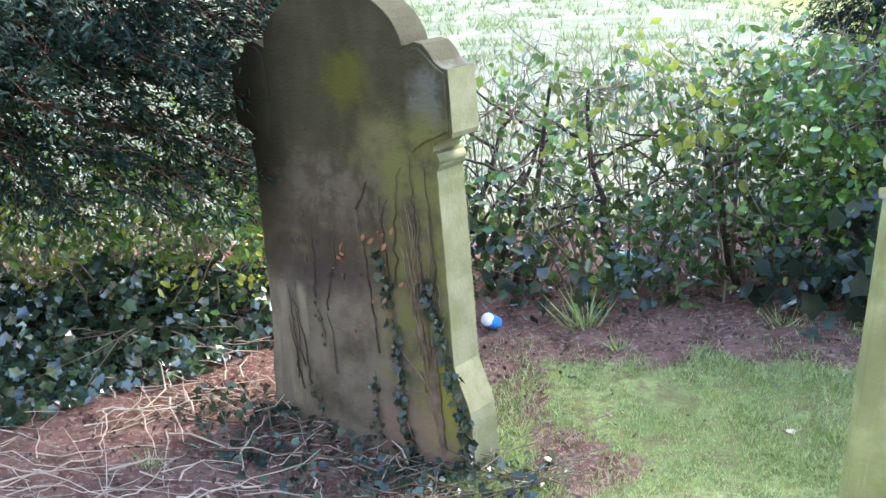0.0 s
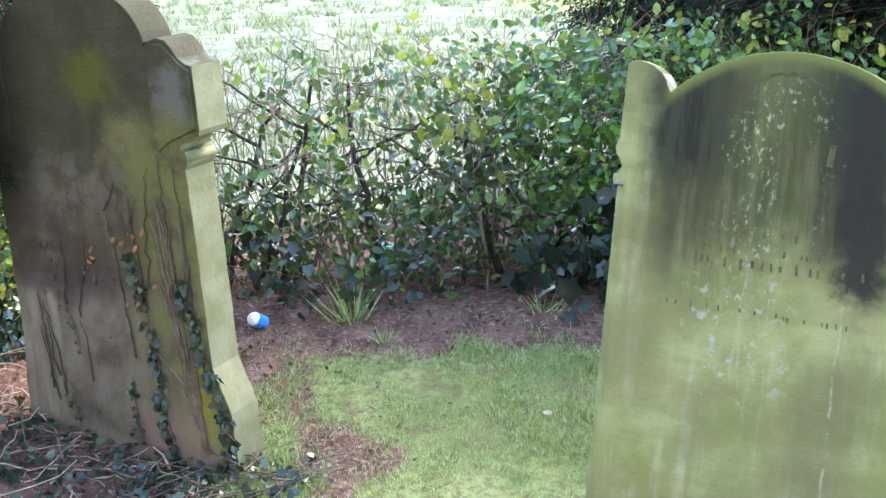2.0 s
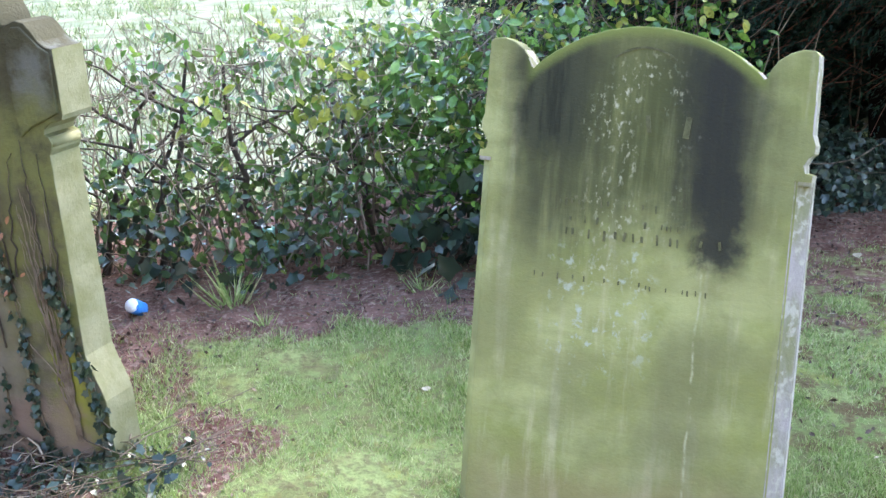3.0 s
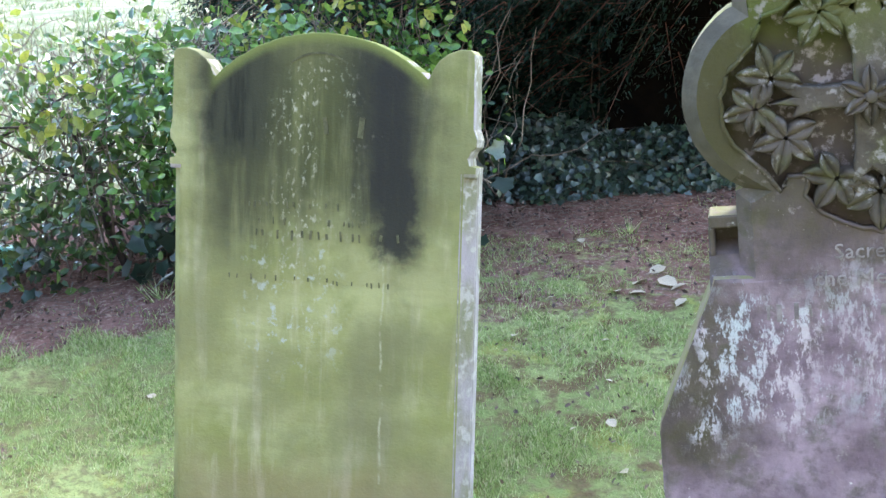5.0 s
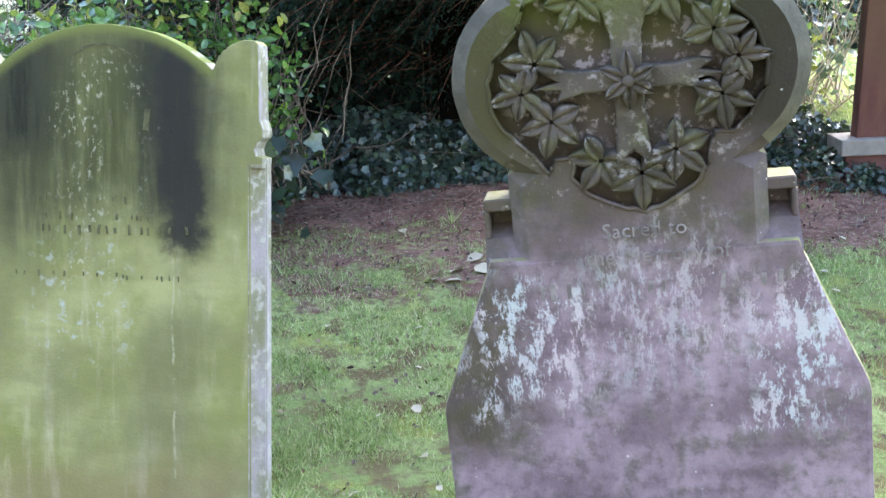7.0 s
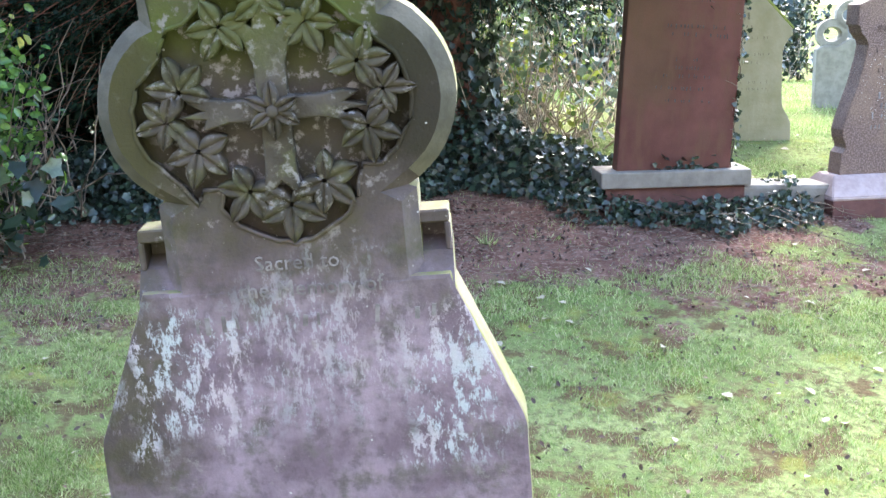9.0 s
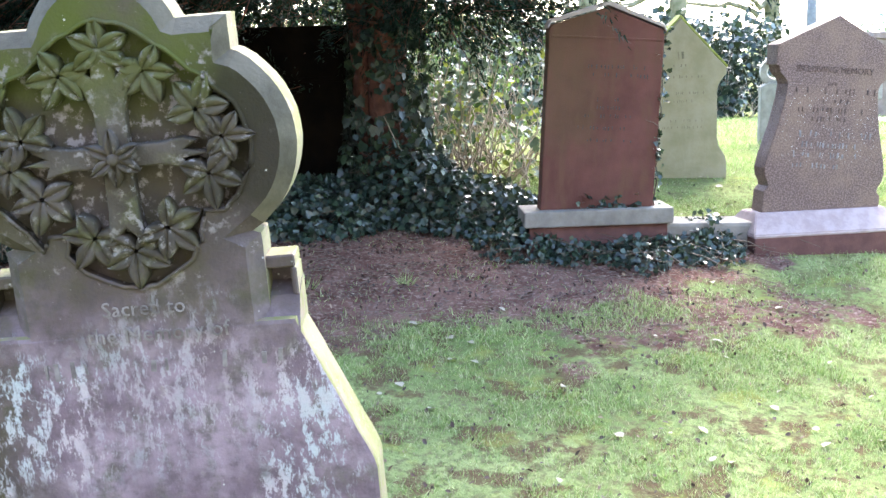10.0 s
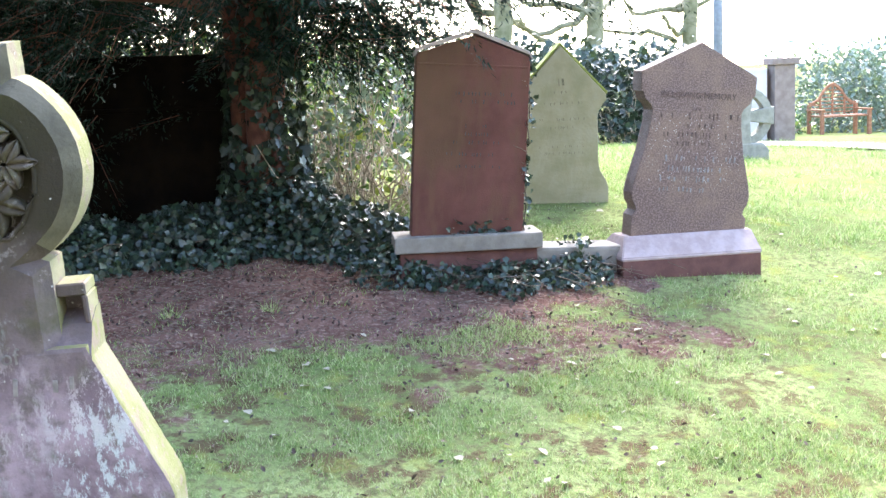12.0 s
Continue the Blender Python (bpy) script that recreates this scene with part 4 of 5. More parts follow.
def carved_stone():
    """Tall pale headstone with a pierced trefoil head."""
    z = ground_z(9.02, 5.22)
    s = thing("headstone", pose(9.02, 5.22, z, 0, 0, -40), "pale weathered headstone with a pierced trefoil head", "headstone", FAR)
    top = 1.31 - z
    a = top - 0.36
    part("slab", prism([(-0.26, -0.12), (0.26, -0.12), (0.25, a), (0.19, a + 0.03), (0.10, a + 0.02), (0.0, a + 0.08), (-0.10, a + 0.02), (-0.19, a + 0.03), (-0.25, a)], 0, 0.12, 0.01), M_WHITESTONE, s)
    for x, h, r in ((-0.135, a + 0.11, 0.115), (0.135, a + 0.11, 0.115), (0.0, a + 0.25, 0.11)):
        bm = bmesh.new()
        rows = []
        for i in range(20):
            f = 2 * math.pi * i / 20
            rows.append([bm.verts.new((x + q * math.cos(f), y, h + q * math.sin(f) * (0.8 if q < 0.08 else 1.0))) for q, y in ((r, 0.02), (r, 0.10), (0.058, 0.10), (0.058, 0.05), (0.072, 0.02))])
        for p, q in zip(rows, rows[1:] + rows[:1]):
            for j in range(5):
                bm.faces.new((p[j], p[(j + 1) % 5], q[(j + 1) % 5], q[j]))
        bmesh.ops.recalc_face_normals(bm, faces=bm.faces)
        part("foil", bm, M_WHITESTONE, s)


carved_stone()


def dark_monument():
    s = thing("monument_slab", pose(4.66, 5.59, 0.35, 0, 0, -36), "stone slab under the yew, its deep shade put into a near-black colour", "monument")
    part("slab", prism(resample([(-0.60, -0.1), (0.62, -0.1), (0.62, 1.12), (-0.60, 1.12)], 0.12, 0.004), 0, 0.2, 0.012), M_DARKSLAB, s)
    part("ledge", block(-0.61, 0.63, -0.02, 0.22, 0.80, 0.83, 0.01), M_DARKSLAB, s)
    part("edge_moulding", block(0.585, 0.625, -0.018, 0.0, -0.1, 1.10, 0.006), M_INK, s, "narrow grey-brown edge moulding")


dark_monument()


def gate_pillar():
    s = thing("gate_pillar", pose(14.27, 8.14, 0.25, 0, 0, -32), "brown square gate pillar with a flat cap", "pillar")
    part("shaft", block(-0.13, 0.13, -0.13, 0.13, -0.3, 1.0, 0.01), M_PILLAR, s)
    part("cap", block(-0.17, 0.17, -0.17, 0.17, 1.0, 1.08, 0.015), M_PILLAR, s)
    w = part("boundary_wall", block(-0.62, -0.17, -0.1, 0.14, -0.3, 0.96, 0.01), M_RENDER, None)
    w.matrix_world = pose(14.27, 8.14, 0.25, 0, 0, -50)
    tagged(w, "pale rendered boundary wall ending at the pillar", "wall", kind="structure")


gate_pillar()


def bench():
    s = thing("garden_bench", pose(18.2, 10.05, 0.08, 0, 0, -28) @ Matrix.Diagonal((0.84, 0.9, 0.93, 1)), "orange-brown wooden garden bench with an arched slatted back", "bench")
    w = 0.46
    for x in (-w, w):
        part("leg", block(x - 0.03, x + 0.03, -0.02, 0.04, -0.05, 0.56, 0.006), M_BENCH, s)
        part("leg", block(x - 0.03, x + 0.03, -0.48, -0.42, -0.05, 0.46, 0.006), M_BENCH, s)
        part("armrest", block(x - 0.04, x + 0.04, -0.50, 0.04, 0.46, 0.49, 0.01), M_BENCH, s)
    for i in range(4):
        part("seat_slat", block(-w, w, -0.46 + i * 0.11, -0.37 + i * 0.11, 0.36, 0.39, 0.004), M_BENCH, s)
    top = lambda x: 0.54 + 0.17 * max(0.0, 1 - abs(x) / 0.40) + 0.15 * math.exp(-(x / 0.24) ** 4)
    part("back_rail", prism([(x, top(x)) for x in np.linspace(-w, w, 17)] + [(x, top(x) + 0.055) for x in np.linspace(w, -w, 17)], -0.01, 0.03, 0.004), M_BENCH, s)
    for z in (0.42, 0.48, 0.54, 0.60, 0.66, 0.72, 0.78):
        h = max([abs(x) for x in np.linspace(0, w, 40) if top(x) > z - 0.02] or [0.1])
        part("back_slat", block(-h, h, 0.0, 0.02, z, z + 0.018, 0.002), M_BENCH, s)
    for x in (-0.24, 0.0, 0.24):
        part("back_post", block(x - 0.014, x + 0.014, -0.005, 0.025, 0.38, top(x) + 0.01, 0.003), M_BENCH, s)


bench()


def lamp_post():
    bm = bmesh.new()
    bmesh.ops.create_cone(bm, cap_ends=True, segments=14, radius1=0.075, radius2=0.055, depth=5.2, matrix=pose(0, 0, 2.6))
    s = part("lamp_post", bm, M_POLE, None, smooth=True)
    s.matrix_world = pose(15.4, 10.0, 0.2)
    tagged(s, "slim grey-painted steel post", "post")


lamp_post()


def drink_can():
    z = ground_z(0.2, 4.86)
    s = thing("drink_can", pose(0.19, 4.80, z + 0.022, 66, 0, -28) @ Matrix.Scale(0.9, 4), "crumpled blue and white drink can lying on bare earth", "can")
    prof = [(0.0, -0.056), (0.024, -0.058), (0.027, -0.055), (0.033, -0.047), (0.033, 0.045), (0.027, 0.056), (0.0, 0.054)]
    bm = bmesh.new()
    rng = random.Random(3)
    rings = [[bm.verts.new((max(r, 0.001) * (1 + 0.08 * math.sin(3 * a + z0 * 40)) * math.cos(a), max(r, 0.001) * math.sin(a), z0)) for a in [2 * math.pi * k / 16 for k in range(16)]] for r, z0 in prof]
    for a, b in zip(rings, rings[1:]):
        for k in range(16):
            bm.faces.new((a[k], a[(k + 1) % 16], b[(k + 1) % 16], b[k]))
    part("body", bm, M_CANBLUE, s, "blue printed can wall", True)
    bm = bmesh.new()
    bmesh.ops.create_cone(bm, cap_ends=True, segments=16, radius1=0.0315, radius2=0.026, depth=0.012, matrix=pose(0, 0, 0.055))
    part("lid", bm, M_CANSILVER, s, "silver can lid", True)


drink_can()


# ---- hedge, trees, ivy ----
RNG = np.random.RandomState(11)


def hedge_line(x):
    """Where the hedge's front foot runs."""
    return 4.98 - 0.20 * (x - 0.4)


def build_hedge():
    h = thing("hedge", pose(0, 0, 0), "mixed hawthorn, bramble and ivy hedge, thin and twiggy with gaps", "hedge")
    rng = np.random.RandomState(21)
    lines, radii = [], []
    for i in range(480):
        x = rng.uniform(-2.9, 2.65)
        y = hedge_line(x) + rng.uniform(0.15, 0.75)
        z = ground_z(x, y)
        top = z + rng.uniform(0.45, 1.0)
        lines.append(wiggle(rng, (x, y, z - 0.02), (x + rng.normal(0, 0.25), y + rng.normal(0, 0.18), top), 7, 0.22))
        radii.append((rng.uniform(0.003, 0.009), 0.0015))
    for i in range(680):
        x = rng.uniform(-2.9, 2.65)
        y = hedge_line(x) + rng.uniform(0.05, 0.8)
        z = ground_z(x, y) + rng.uniform(0.1, 0.95)
        a = rng.uniform(0, 6.28)
        lines.append(wiggle(rng, (x, y, z), (x + 0.4 * math.cos(a), y + 0.2 * math.sin(a), z + rng.uniform(-0.1, 0.25)), 6, 0.2))
        radii.append((0.004, 0.001))
    for i in range(420):
        x = rng.uniform(-0.6, 2.65)
        y = hedge_line(x) + rng.uniform(0.1, 0.8)
        z = ground_z(x, y) + rng.uniform(0.6, 0.85)
        lines.append(wiggle(rng, (x, y, z), (x + rng.normal(0, 0.12), y + rng.normal(0, 0.1), z + rng.uniform(0.12, 0.32)), 6, 0.12))
        radii.append((0.003, 0.001))
    part("twig_tangle", tubes("twig_tangle", lines, radii, 3), M_TWIG, h)
    for x, lean in ((0.05, 0.5), (0.22, 0.15), (0.35, 0.3), (0.75, -0.1), (1.25, -0.2), (1.7, 0.2), (2.1, 0.2), (-0.9, 0.25), (-0.4, -0.2)):
        y = hedge_line(x) + 0.3
        z = ground_z(x, y)
        p = wiggle(rng, (x, y, z - 0.03), (x + lean * 0.6, y + 0.1, z + 0.75), 8, 0.2)
        fork = [wiggle(rng, p[k], p[k] + np.array((d * rng.uniform(0.25, 0.5), rng.normal(0, 0.1), rng.uniform(0.08, 0.3))), 6, 0.15) for k, d in ((2, 1), (3, -1), (4, 1), (5, -1))]
        part("stem", tubes("stem", [p] + fork, [(0.020, 0.008)] + [(0.010, 0.003)] * 4, 6), M_DARKBARK, h, "crooked hawthorn stem", True)

    def scatter(n, x0, x1, zlo, zhi, depth, size, material, name, kind=OVAL, clump=0.07):
        k = max(1, n // 14)
        cx = rng.uniform(x0, x1, k)
        cy = hedge_line(cx) + rng.uniform(depth[0], depth[1], k)
        f = rng.uniform(0, 1, k)
        c = np.stack([cx, cy, height(cx, cy) + zlo + (zhi - zlo) * f], -1)
        at = np.repeat(c, 14, 0) + rng.normal(0, clump, (k * 14, 3))
        at[:, 2] = np.maximum(at[:, 2], height(at[:, 0], at[:, 1]) + 0.02)
        part(name, leaves(name, at, size, rng, kind, face=np.tile([(-0.35, -0.7, 0.75)], (len(at), 1)), spread=1.3), material, h)

    scatter(1700, -2.9, 1.15, 0.06, 0.92, (0.05, 0.6), 0.046, M_HEDGE, "leaves", clump=0.07)
    scatter(1100, -0.2, 1.4, 0.04, 0.50, (0.0, 0.45), 0.048, M_HEDGE, "leaves", clump=0.07)
    scatter(2300, 1.0, 2.7, 0.03, 0.92, (0.1, 0.8), 0.048, M_HEDGE, "leaves", clump=0.08)
    scatter(3400, 1.25, 2.65, 0.30, 1.0, (-0.15, 0.45), 0.052, M_GLOSSY, "bramble_leaves", clump=0.08)
    scatter(420, 0.2, 1.4, 0.55, 0.95, (-0.05, 0.4), 0.046, M_GLOSSY, "bramble_leaves", clump=0.08)
    scatter(560, -0.6, 2.6, 0.03, 0.24, (-0.12, 0.3), 0.045, M_IVY, "ivy_leaves", IVYLEAF, clump=0.08)
    scatter(350, 1.3, 2.5, 0.05, 0.42, (-0.25, 0.0), 0.080, M_IVY, "ivy_leaves", IVYLEAF, clump=0.09)
    scatter(210, 0.7, 2.6, 0.88, 1.02, (0.0, 0.7), 0.048, M_YELLOW, "young_leaves")
    scatter(112, 0.5, 1.8, 0.55, 0.95, (-0.15, 0.2), 0.055, M_YELLOW, "young_leaves")
    return h


build_hedge()


def spray(rng, origin, direction, length, count, droop=0.25):
    """Leaf places and directions along one drooping yew spray."""
    t = rng.uniform(0.05, 1, count)
    d = np.asarray(direction, float)
    d = d / np.linalg.norm(d)
    side = np.cross(d, (0, 0, 1))
    side /= np.linalg.norm(side) + 1e-9
    w = rng.uniform(-1, 1, count) * 0.34 * length * (1 - 0.75 * t)
    p = np.asarray(origin) + d * (length * t)[:, None] + side * w[:, None]
    p[:, 2] -= droop * length * t ** 2 + 0.15 * np.abs(w)
    p += rng.normal(0, 0.012, (count, 3))
    al = d + side * np.sign(w)[:, None] * 0.8 + np.array((0, 0, -0.3))
    return p, al


def yew(name, foot, height_m, girth, sprays, label, limbs):
    """A yew: fluted trunk, limbs, and a crown of needle sprays. sprays: list of boxes x0 x1 y0 y1 z0 z1 count length."""
    rng = np.random.RandomState(int(abs(foot[0]) * 100))
    s = thing(name, pose(0, 0, 0), label, "tree")
    z = ground_z(foot[0], foot[1])
    trunk = []
    for k in range(7):
        a = 2 * math.pi * k / 7
        off = np.array((math.cos(a), math.sin(a), 0)) * girth * 0.5
        trunk.append(wiggle(rng, np.array((foot[0], foot[1], z - 0.1)) + off * 1.5, np.array((foot[0] + rng.normal(0, 0.1), foot[1], z + height_m * 0.7)) + off * 0.6, 9, 0.12))
    part("trunk", tubes("trunk", trunk, [(girth * 0.62, girth * 0.4)] * 7, 8), M_BARK, s, "red-brown flaking fluted trunk", True)
    for a, b in limbs:
        part("limb", tubes("limb", [wiggle(rng, a, b, 9, 0.2, -0.1)], [(0.045, 0.012)], 6), M_BARK, s, "", True)
    ps, al, tw = [], [], []
    for x0, x1, y0, y1, z0, z1, count, length in sprays:
        for i in range(int(count * 2.6)):
            o = np.array((rng.uniform(x0, x1), rng.uniform(y0, y1), rng.uniform(z0, z1)))
            d = o - np.array((foot[0], foot[1], o[2] + 0.2))
            d[2] = rng.uniform(-0.5, 0.1) * np.linalg.norm(d)
            d += rng.normal(0, 0.5, 3)
            p, q = spray(rng, o, d, length * rng.uniform(0.6, 1.3), 84)
            ps.append(p)
            al.append(q)
            dn = d / np.linalg.norm(d)
            tw.append(np.stack([o, o + dn * length * 0.4 - np.array((0, 0, 0.03)), o + dn * length * 0.85 - np.array((0, 0, 0.15 * length))]))
    ps, al = np.concatenate(ps), np.concatenate(al)
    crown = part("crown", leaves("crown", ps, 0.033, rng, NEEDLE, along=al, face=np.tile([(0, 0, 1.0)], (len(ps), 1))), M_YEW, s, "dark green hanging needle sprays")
    part("crown_twig_tangle", tubes("crown_twig_tangle", tw, [(0.004, 0.001)] * len(tw), 3), M_BARK, crown)
    return s


yew("yew_tree", (-2.7, 5.4), 3.6, 0.2, [(-2.7, -0.75, 4.2, 5.4, 0.8, 1.5, 130, 0.36), (-2.9, -0.45, 4.3, 5.6, 1.25, 2.6, 400, 0.38), (-3.2, -1.2, 3.6, 5.0, 1.15, 2.4, 150, 0.38)],
    "dark yew tree with low drooping branches beside the hedge", [((-2.7, 5.4, 0.9), (-1.1, 4.7, 0.92)), ((-2.7, 5.4, 1.3), (-0.8, 4.8, 1.4)), ((-2.7, 5.4, 1.8), (-1.0, 4.9, 2.1))])
# highest sprays lie out of view, added to shade the slab and ground
yew("yew_tree", (5.2, 5.02), 4.2, 0.12, [(2.3, 4.4, 4.9, 6.4, 1.35, 2.6, 420, 0.42), (3.2, 5.6, 5.4, 7.0, 0.9, 2.8, 420, 0.42), (2.2, 4.6, 6.0, 7.2, 0.4, 2.2, 380, 0.42), (5.0, 5.9, 4.2, 5.4, 1.4, 2.6, 210, 0.36), (4.4, 6.2, 3.3, 4.6, 1.75, 2.8, 200, 0.36), (6.0, 9.5, 3.2, 5.6, 2.1, 3.0, 110, 0.45), (2.2, 6.4, 4.0, 7.4, 2.7, 3.6, 260, 0.6), (3.0, 5.4, 3.3, 5.2, 2.2, 3.2, 300, 0.5), (4.2, 7.0, 6.6, 8.4, 1.5, 3.4, 240, 0.55)],
    "dark spreading yew tree with ivy round its trunk", [((5.2, 5.0, 1.6), (3.0, 5.4, 1.9)), ((5.2, 5.0, 1.5), (5.5, 4.2, 1.9)), ((5.2, 5.0, 1.9), (4.2, 6.2, 2.1)), ((5.2, 5.0, 2.0), (7.6, 4.4, 2.7))])


def ivy_bank(name, label, spots, count, size, seed, material=M_IVY):
    """A mound of ivy: leaves over a low uneven bank. spots: x, y, radius, height."""
    rng = np.random.RandomState(seed)
    s = thing(name, pose(0, 0, 0), label, "ivy", kind="stuff")
    at, nrm = [], []
    tot = sum(r * r for _, _, r, _ in spots)
    for x, y, r, h in spots:
        k = int(count * r * r / tot)
        a, q = rng.uniform(0, 6.28, k), r * np.sqrt(rng.uniform(0, 1, k))
        px, py = x + q * np.cos(a), y + q * np.sin(a)
        dome = h * np.maximum(0, 1 - (q / r) ** 2)
        at.append(np.stack([px, py, height(px, py) + 0.015 + dome * rng.uniform(0.35, 1.05, k)], -1))
        nrm.append(np.stack([np.cos(a) * q / r, np.sin(a) * q / r, np.full(k, 0.9)], -1) + np.array((-0.3, -0.5, 0)))
    at, nrm = np.concatenate(at), np.concatenate(nrm)
    part("leaves", leaves("leaves", at, size, rng, IVYLEAF, face=nrm, spread=0.9), material, s)
    ln = []
    for i in range(90):
        x, y, r, h = spots[rng.randint(len(spots))]
        a = rng.uniform(0, 6.28)
        p = np.array((x + 0.7 * r * math.cos(a), y + 0.7 * r * math.sin(a)))
        q = p + rng.normal(0, 0.18, 2)
        ln.append(wiggle(rng, (*p, ground_z(*p) + 0.02 + 0.5 * h), (*q, ground_z(*q) + 0.02 + 0.4 * h), 5, 0.1))
    part("stems", tubes("stems", ln, [(0.003, 0.0015)] * len(ln), 3), M_IVYSTEM, s)
    return s


ivy_bank("ivy_bank", "glossy dark ivy mounded round the yew's foot", [(5.2, 4.9, 0.45, 0.42), (4.7, 5.0, 0.5, 0.22), (4.1, 5.25, 0.55, 0.2), (3.5, 5.5, 0.6, 0.3), (5.35, 4.45, 0.42, 0.22), (5.55, 4.1, 0.36, 0.13), (3.0, 5.6, 0.5, 0.25), (2.6, 5.5, 0.4, 0.2)], 22000, 0.033, 31)
ivy_bank("ivy_bank", "ivy creeping round the red headstone's plinth and kerb", [(5.35, 3.62, 0.20, 0.06), (5.75, 3.42, 0.24, 0.08), (6.02, 3.38, 0.2, 0.16), (5.6, 3.5, 0.2, 0.05), (6.3, 3.2, 0.12, 0.05), (5.2, 3.85, 0.25, 0.12), (5.5, 3.35, 0.16, 0.14), (5.9, 3.28, 0.2, 0.12)], 3600, 0.025, 32)
ivy_bank("ivy_bank", "ivy and bramble bank under the yew by the hedge", [(-1.75, 4.45, 0.55, 0.35), (-1.3, 4.75, 0.5, 0.3), (-2.2, 4.3, 0.5, 0.4), (-0.9, 5.0, 0.4, 0.22)], 7000, 0.040, 33, M_GLOSSIVY)
ivy_bank("ivy_bank", "ivy trailing round the foot of the leaning headstone", [(-0.35, 3.78, 0.30, 0.05), (0.05, 3.55, 0.24, 0.07), (-0.6, 4.0, 0.3, 0.05), (-0.1, 3.6, 0.2, 0.06), (0.12, 3.48, 0.14, 0.10), (-0.75, 4.15, 0.2, 0.05), (0.28, 3.52, 0.12, 0.10)], 640, 0.026, 34)


def trunk_ivy():
    rng = np.random.RandomState(41)
    s = thing("trunk_ivy", pose(0, 0, 0), "ivy climbing the yew's trunk", "ivy", kind="stuff")
    n = 1300
    a, z = rng.uniform(0, 6.28, n), rng.uniform(0, 1, n) ** 1.7 * 1.6
    r = 0.20 + 0.12 * np.exp(-z * 3)
    at = np.stack([5.2 + r * np.cos(a), 5.02 + r * np.sin(a), 0.5 + z], -1)
    part("leaves", leaves("leaves", at, 0.05, rng, IVYLEAF, face=np.stack([np.cos(a), np.sin(a), np.full(n, 0.3)], -1), along=np.tile([(0, 0, -1.0)], (n, 1)), spread=1.0), M_IVY, s)


trunk_ivy()


def climbing_ivy():
    """Living and dead ivy on the leaning stone's face, in the stone's own axes."""
    rng = np.random.RandomState(51)
    m = LEANING
    s = thing("climbing_ivy", m, "dark ivy strands and dry stems climbing the leaning headstone", "ivy")

    def strand(pts, r0, r1, jig=0.006):
        out = []
        for (x0, z0), (x1, z1) in zip(pts, pts[1:]):
            k = max(2, round(abs(z1 - z0) / 0.03))
            for i in range(k):
                f = i / k
                out.append((x0 + (x1 - x0) * f + rng.normal(0, jig), -0.006 + rng.normal(0, 0.0015), z0 + (z1 - z0) * f))
        return np.array(out)

    live = [([(0.235, -0.10), (0.21, 0.05), (0.192, 0.16), (0.194, 0.34), (0.169, 0.49), (0.157, 0.60), (0.14, 0.72)], 150), ([(0.465, -0.12), (0.465, 0.06), (0.44, 0.18), (0.40, 0.30), (0.375, 0.42), (0.35, 0.52), (0.335, 0.64)], 190),
            ([(0.075, 0.0), (0.075, 0.12), (0.06, 0.26)], 29), ([(-0.20, 0.04), (-0.22, 0.12), (-0.205, 0.16)], 14), ([(-0.155, 0.30), (-0.17, 0.42), (-0.20, 0.50)], 12)]
    for pts, n in live:
        p = strand(pts, 0.004, 0.002)
        part("stem", tubes("stem", [p], [(0.0035, 0.0015)], 5), M_IVYSTEM, s, "", True)
        i = (rng.uniform(0, 1, n) ** 1.25 * (len(p) - 1)).astype(int)
        at = p[i] + np.stack([rng.normal(0, 0.013, n), np.full(n, -0.008), rng.normal(0, 0.012, n)], -1)
        size = 0.025 if n > 30 else 0.015
        part("leaves", leaves("leaves", at, size, rng, IVYLEAF, along=np.tile([(0, -0.15, -0.8)], (n, 1)), face=np.tile([(0.1, -1.0, 0.5)], (n, 1)), spread=0.8), M_IVY, s)
    dry = []
    for i in range(24):
        x1, z1 = 0.31 + rng.normal(0, 0.04), rng.uniform(0.35, 0.9)
        dry.append(strand([(0.355 + rng.normal(0, 0.008), 0.0), (0.33 + rng.normal(0, 0.015), 0.2), (x1, z1 * 0.6), (x1 + rng.normal(-0.02, 0.03), z1)], 0.003, 0.001, 0.004))
    part("dry_stem_tangle", tubes("dry_stem_tangle", dry, [(0.0036, 0.0012)] * len(dry), 4), M_TWIG, s, "pale dry ivy stems", True)
    dead = []
    for x0, z0, x1, z1 in ((-0.101, 0.188, -0.135, 0.44), (-0.12, 0.42, -0.04, 0.76), (0.15, 0.76, 0.21, 0.87), (-0.266, 0.19, -0.29, 0.44), (-0.30, 0.14, -0.31, 0.52), (-0.24, 0.12, -0.30, 0.5), (0.05, 0.80, 0.12, 0.93), (0.10, 0.30, 0.06, 0.86), (0.20, 0.55, 0.26, 0.98), (0.33, 0.45, 0.30, 1.02), (0.38, 0.4, 0.36, 0.98), (-0.28, 0.1, -0.33, 0.40), (-0.17, 0.46, -0.16, 0.78), (0.18, 0.5, 0.16, 0.88)):
        dead.append(strand([(x0, z0), ((x0 + x1) / 2 + rng.normal(0, 0.015), (z0 + z1) / 2), (x1, z1)], 0.002, 0.001, 0.004))
    part("dead_stem_tangle", tubes("dead_stem_tangle", dead, [(0.0042, 0.0014)] * len(dead), 4), M_DARKBARK, s, "blackened dead ivy stems", True)
    n = 24
    at = np.stack([rng.choice([0.0, 0.04, 0.1, 0.16, 0.22, -0.03], n) + rng.normal(0, 0.03, n), np.full(n, -0.012), rng.uniform(0.36, 0.80, n)], -1)
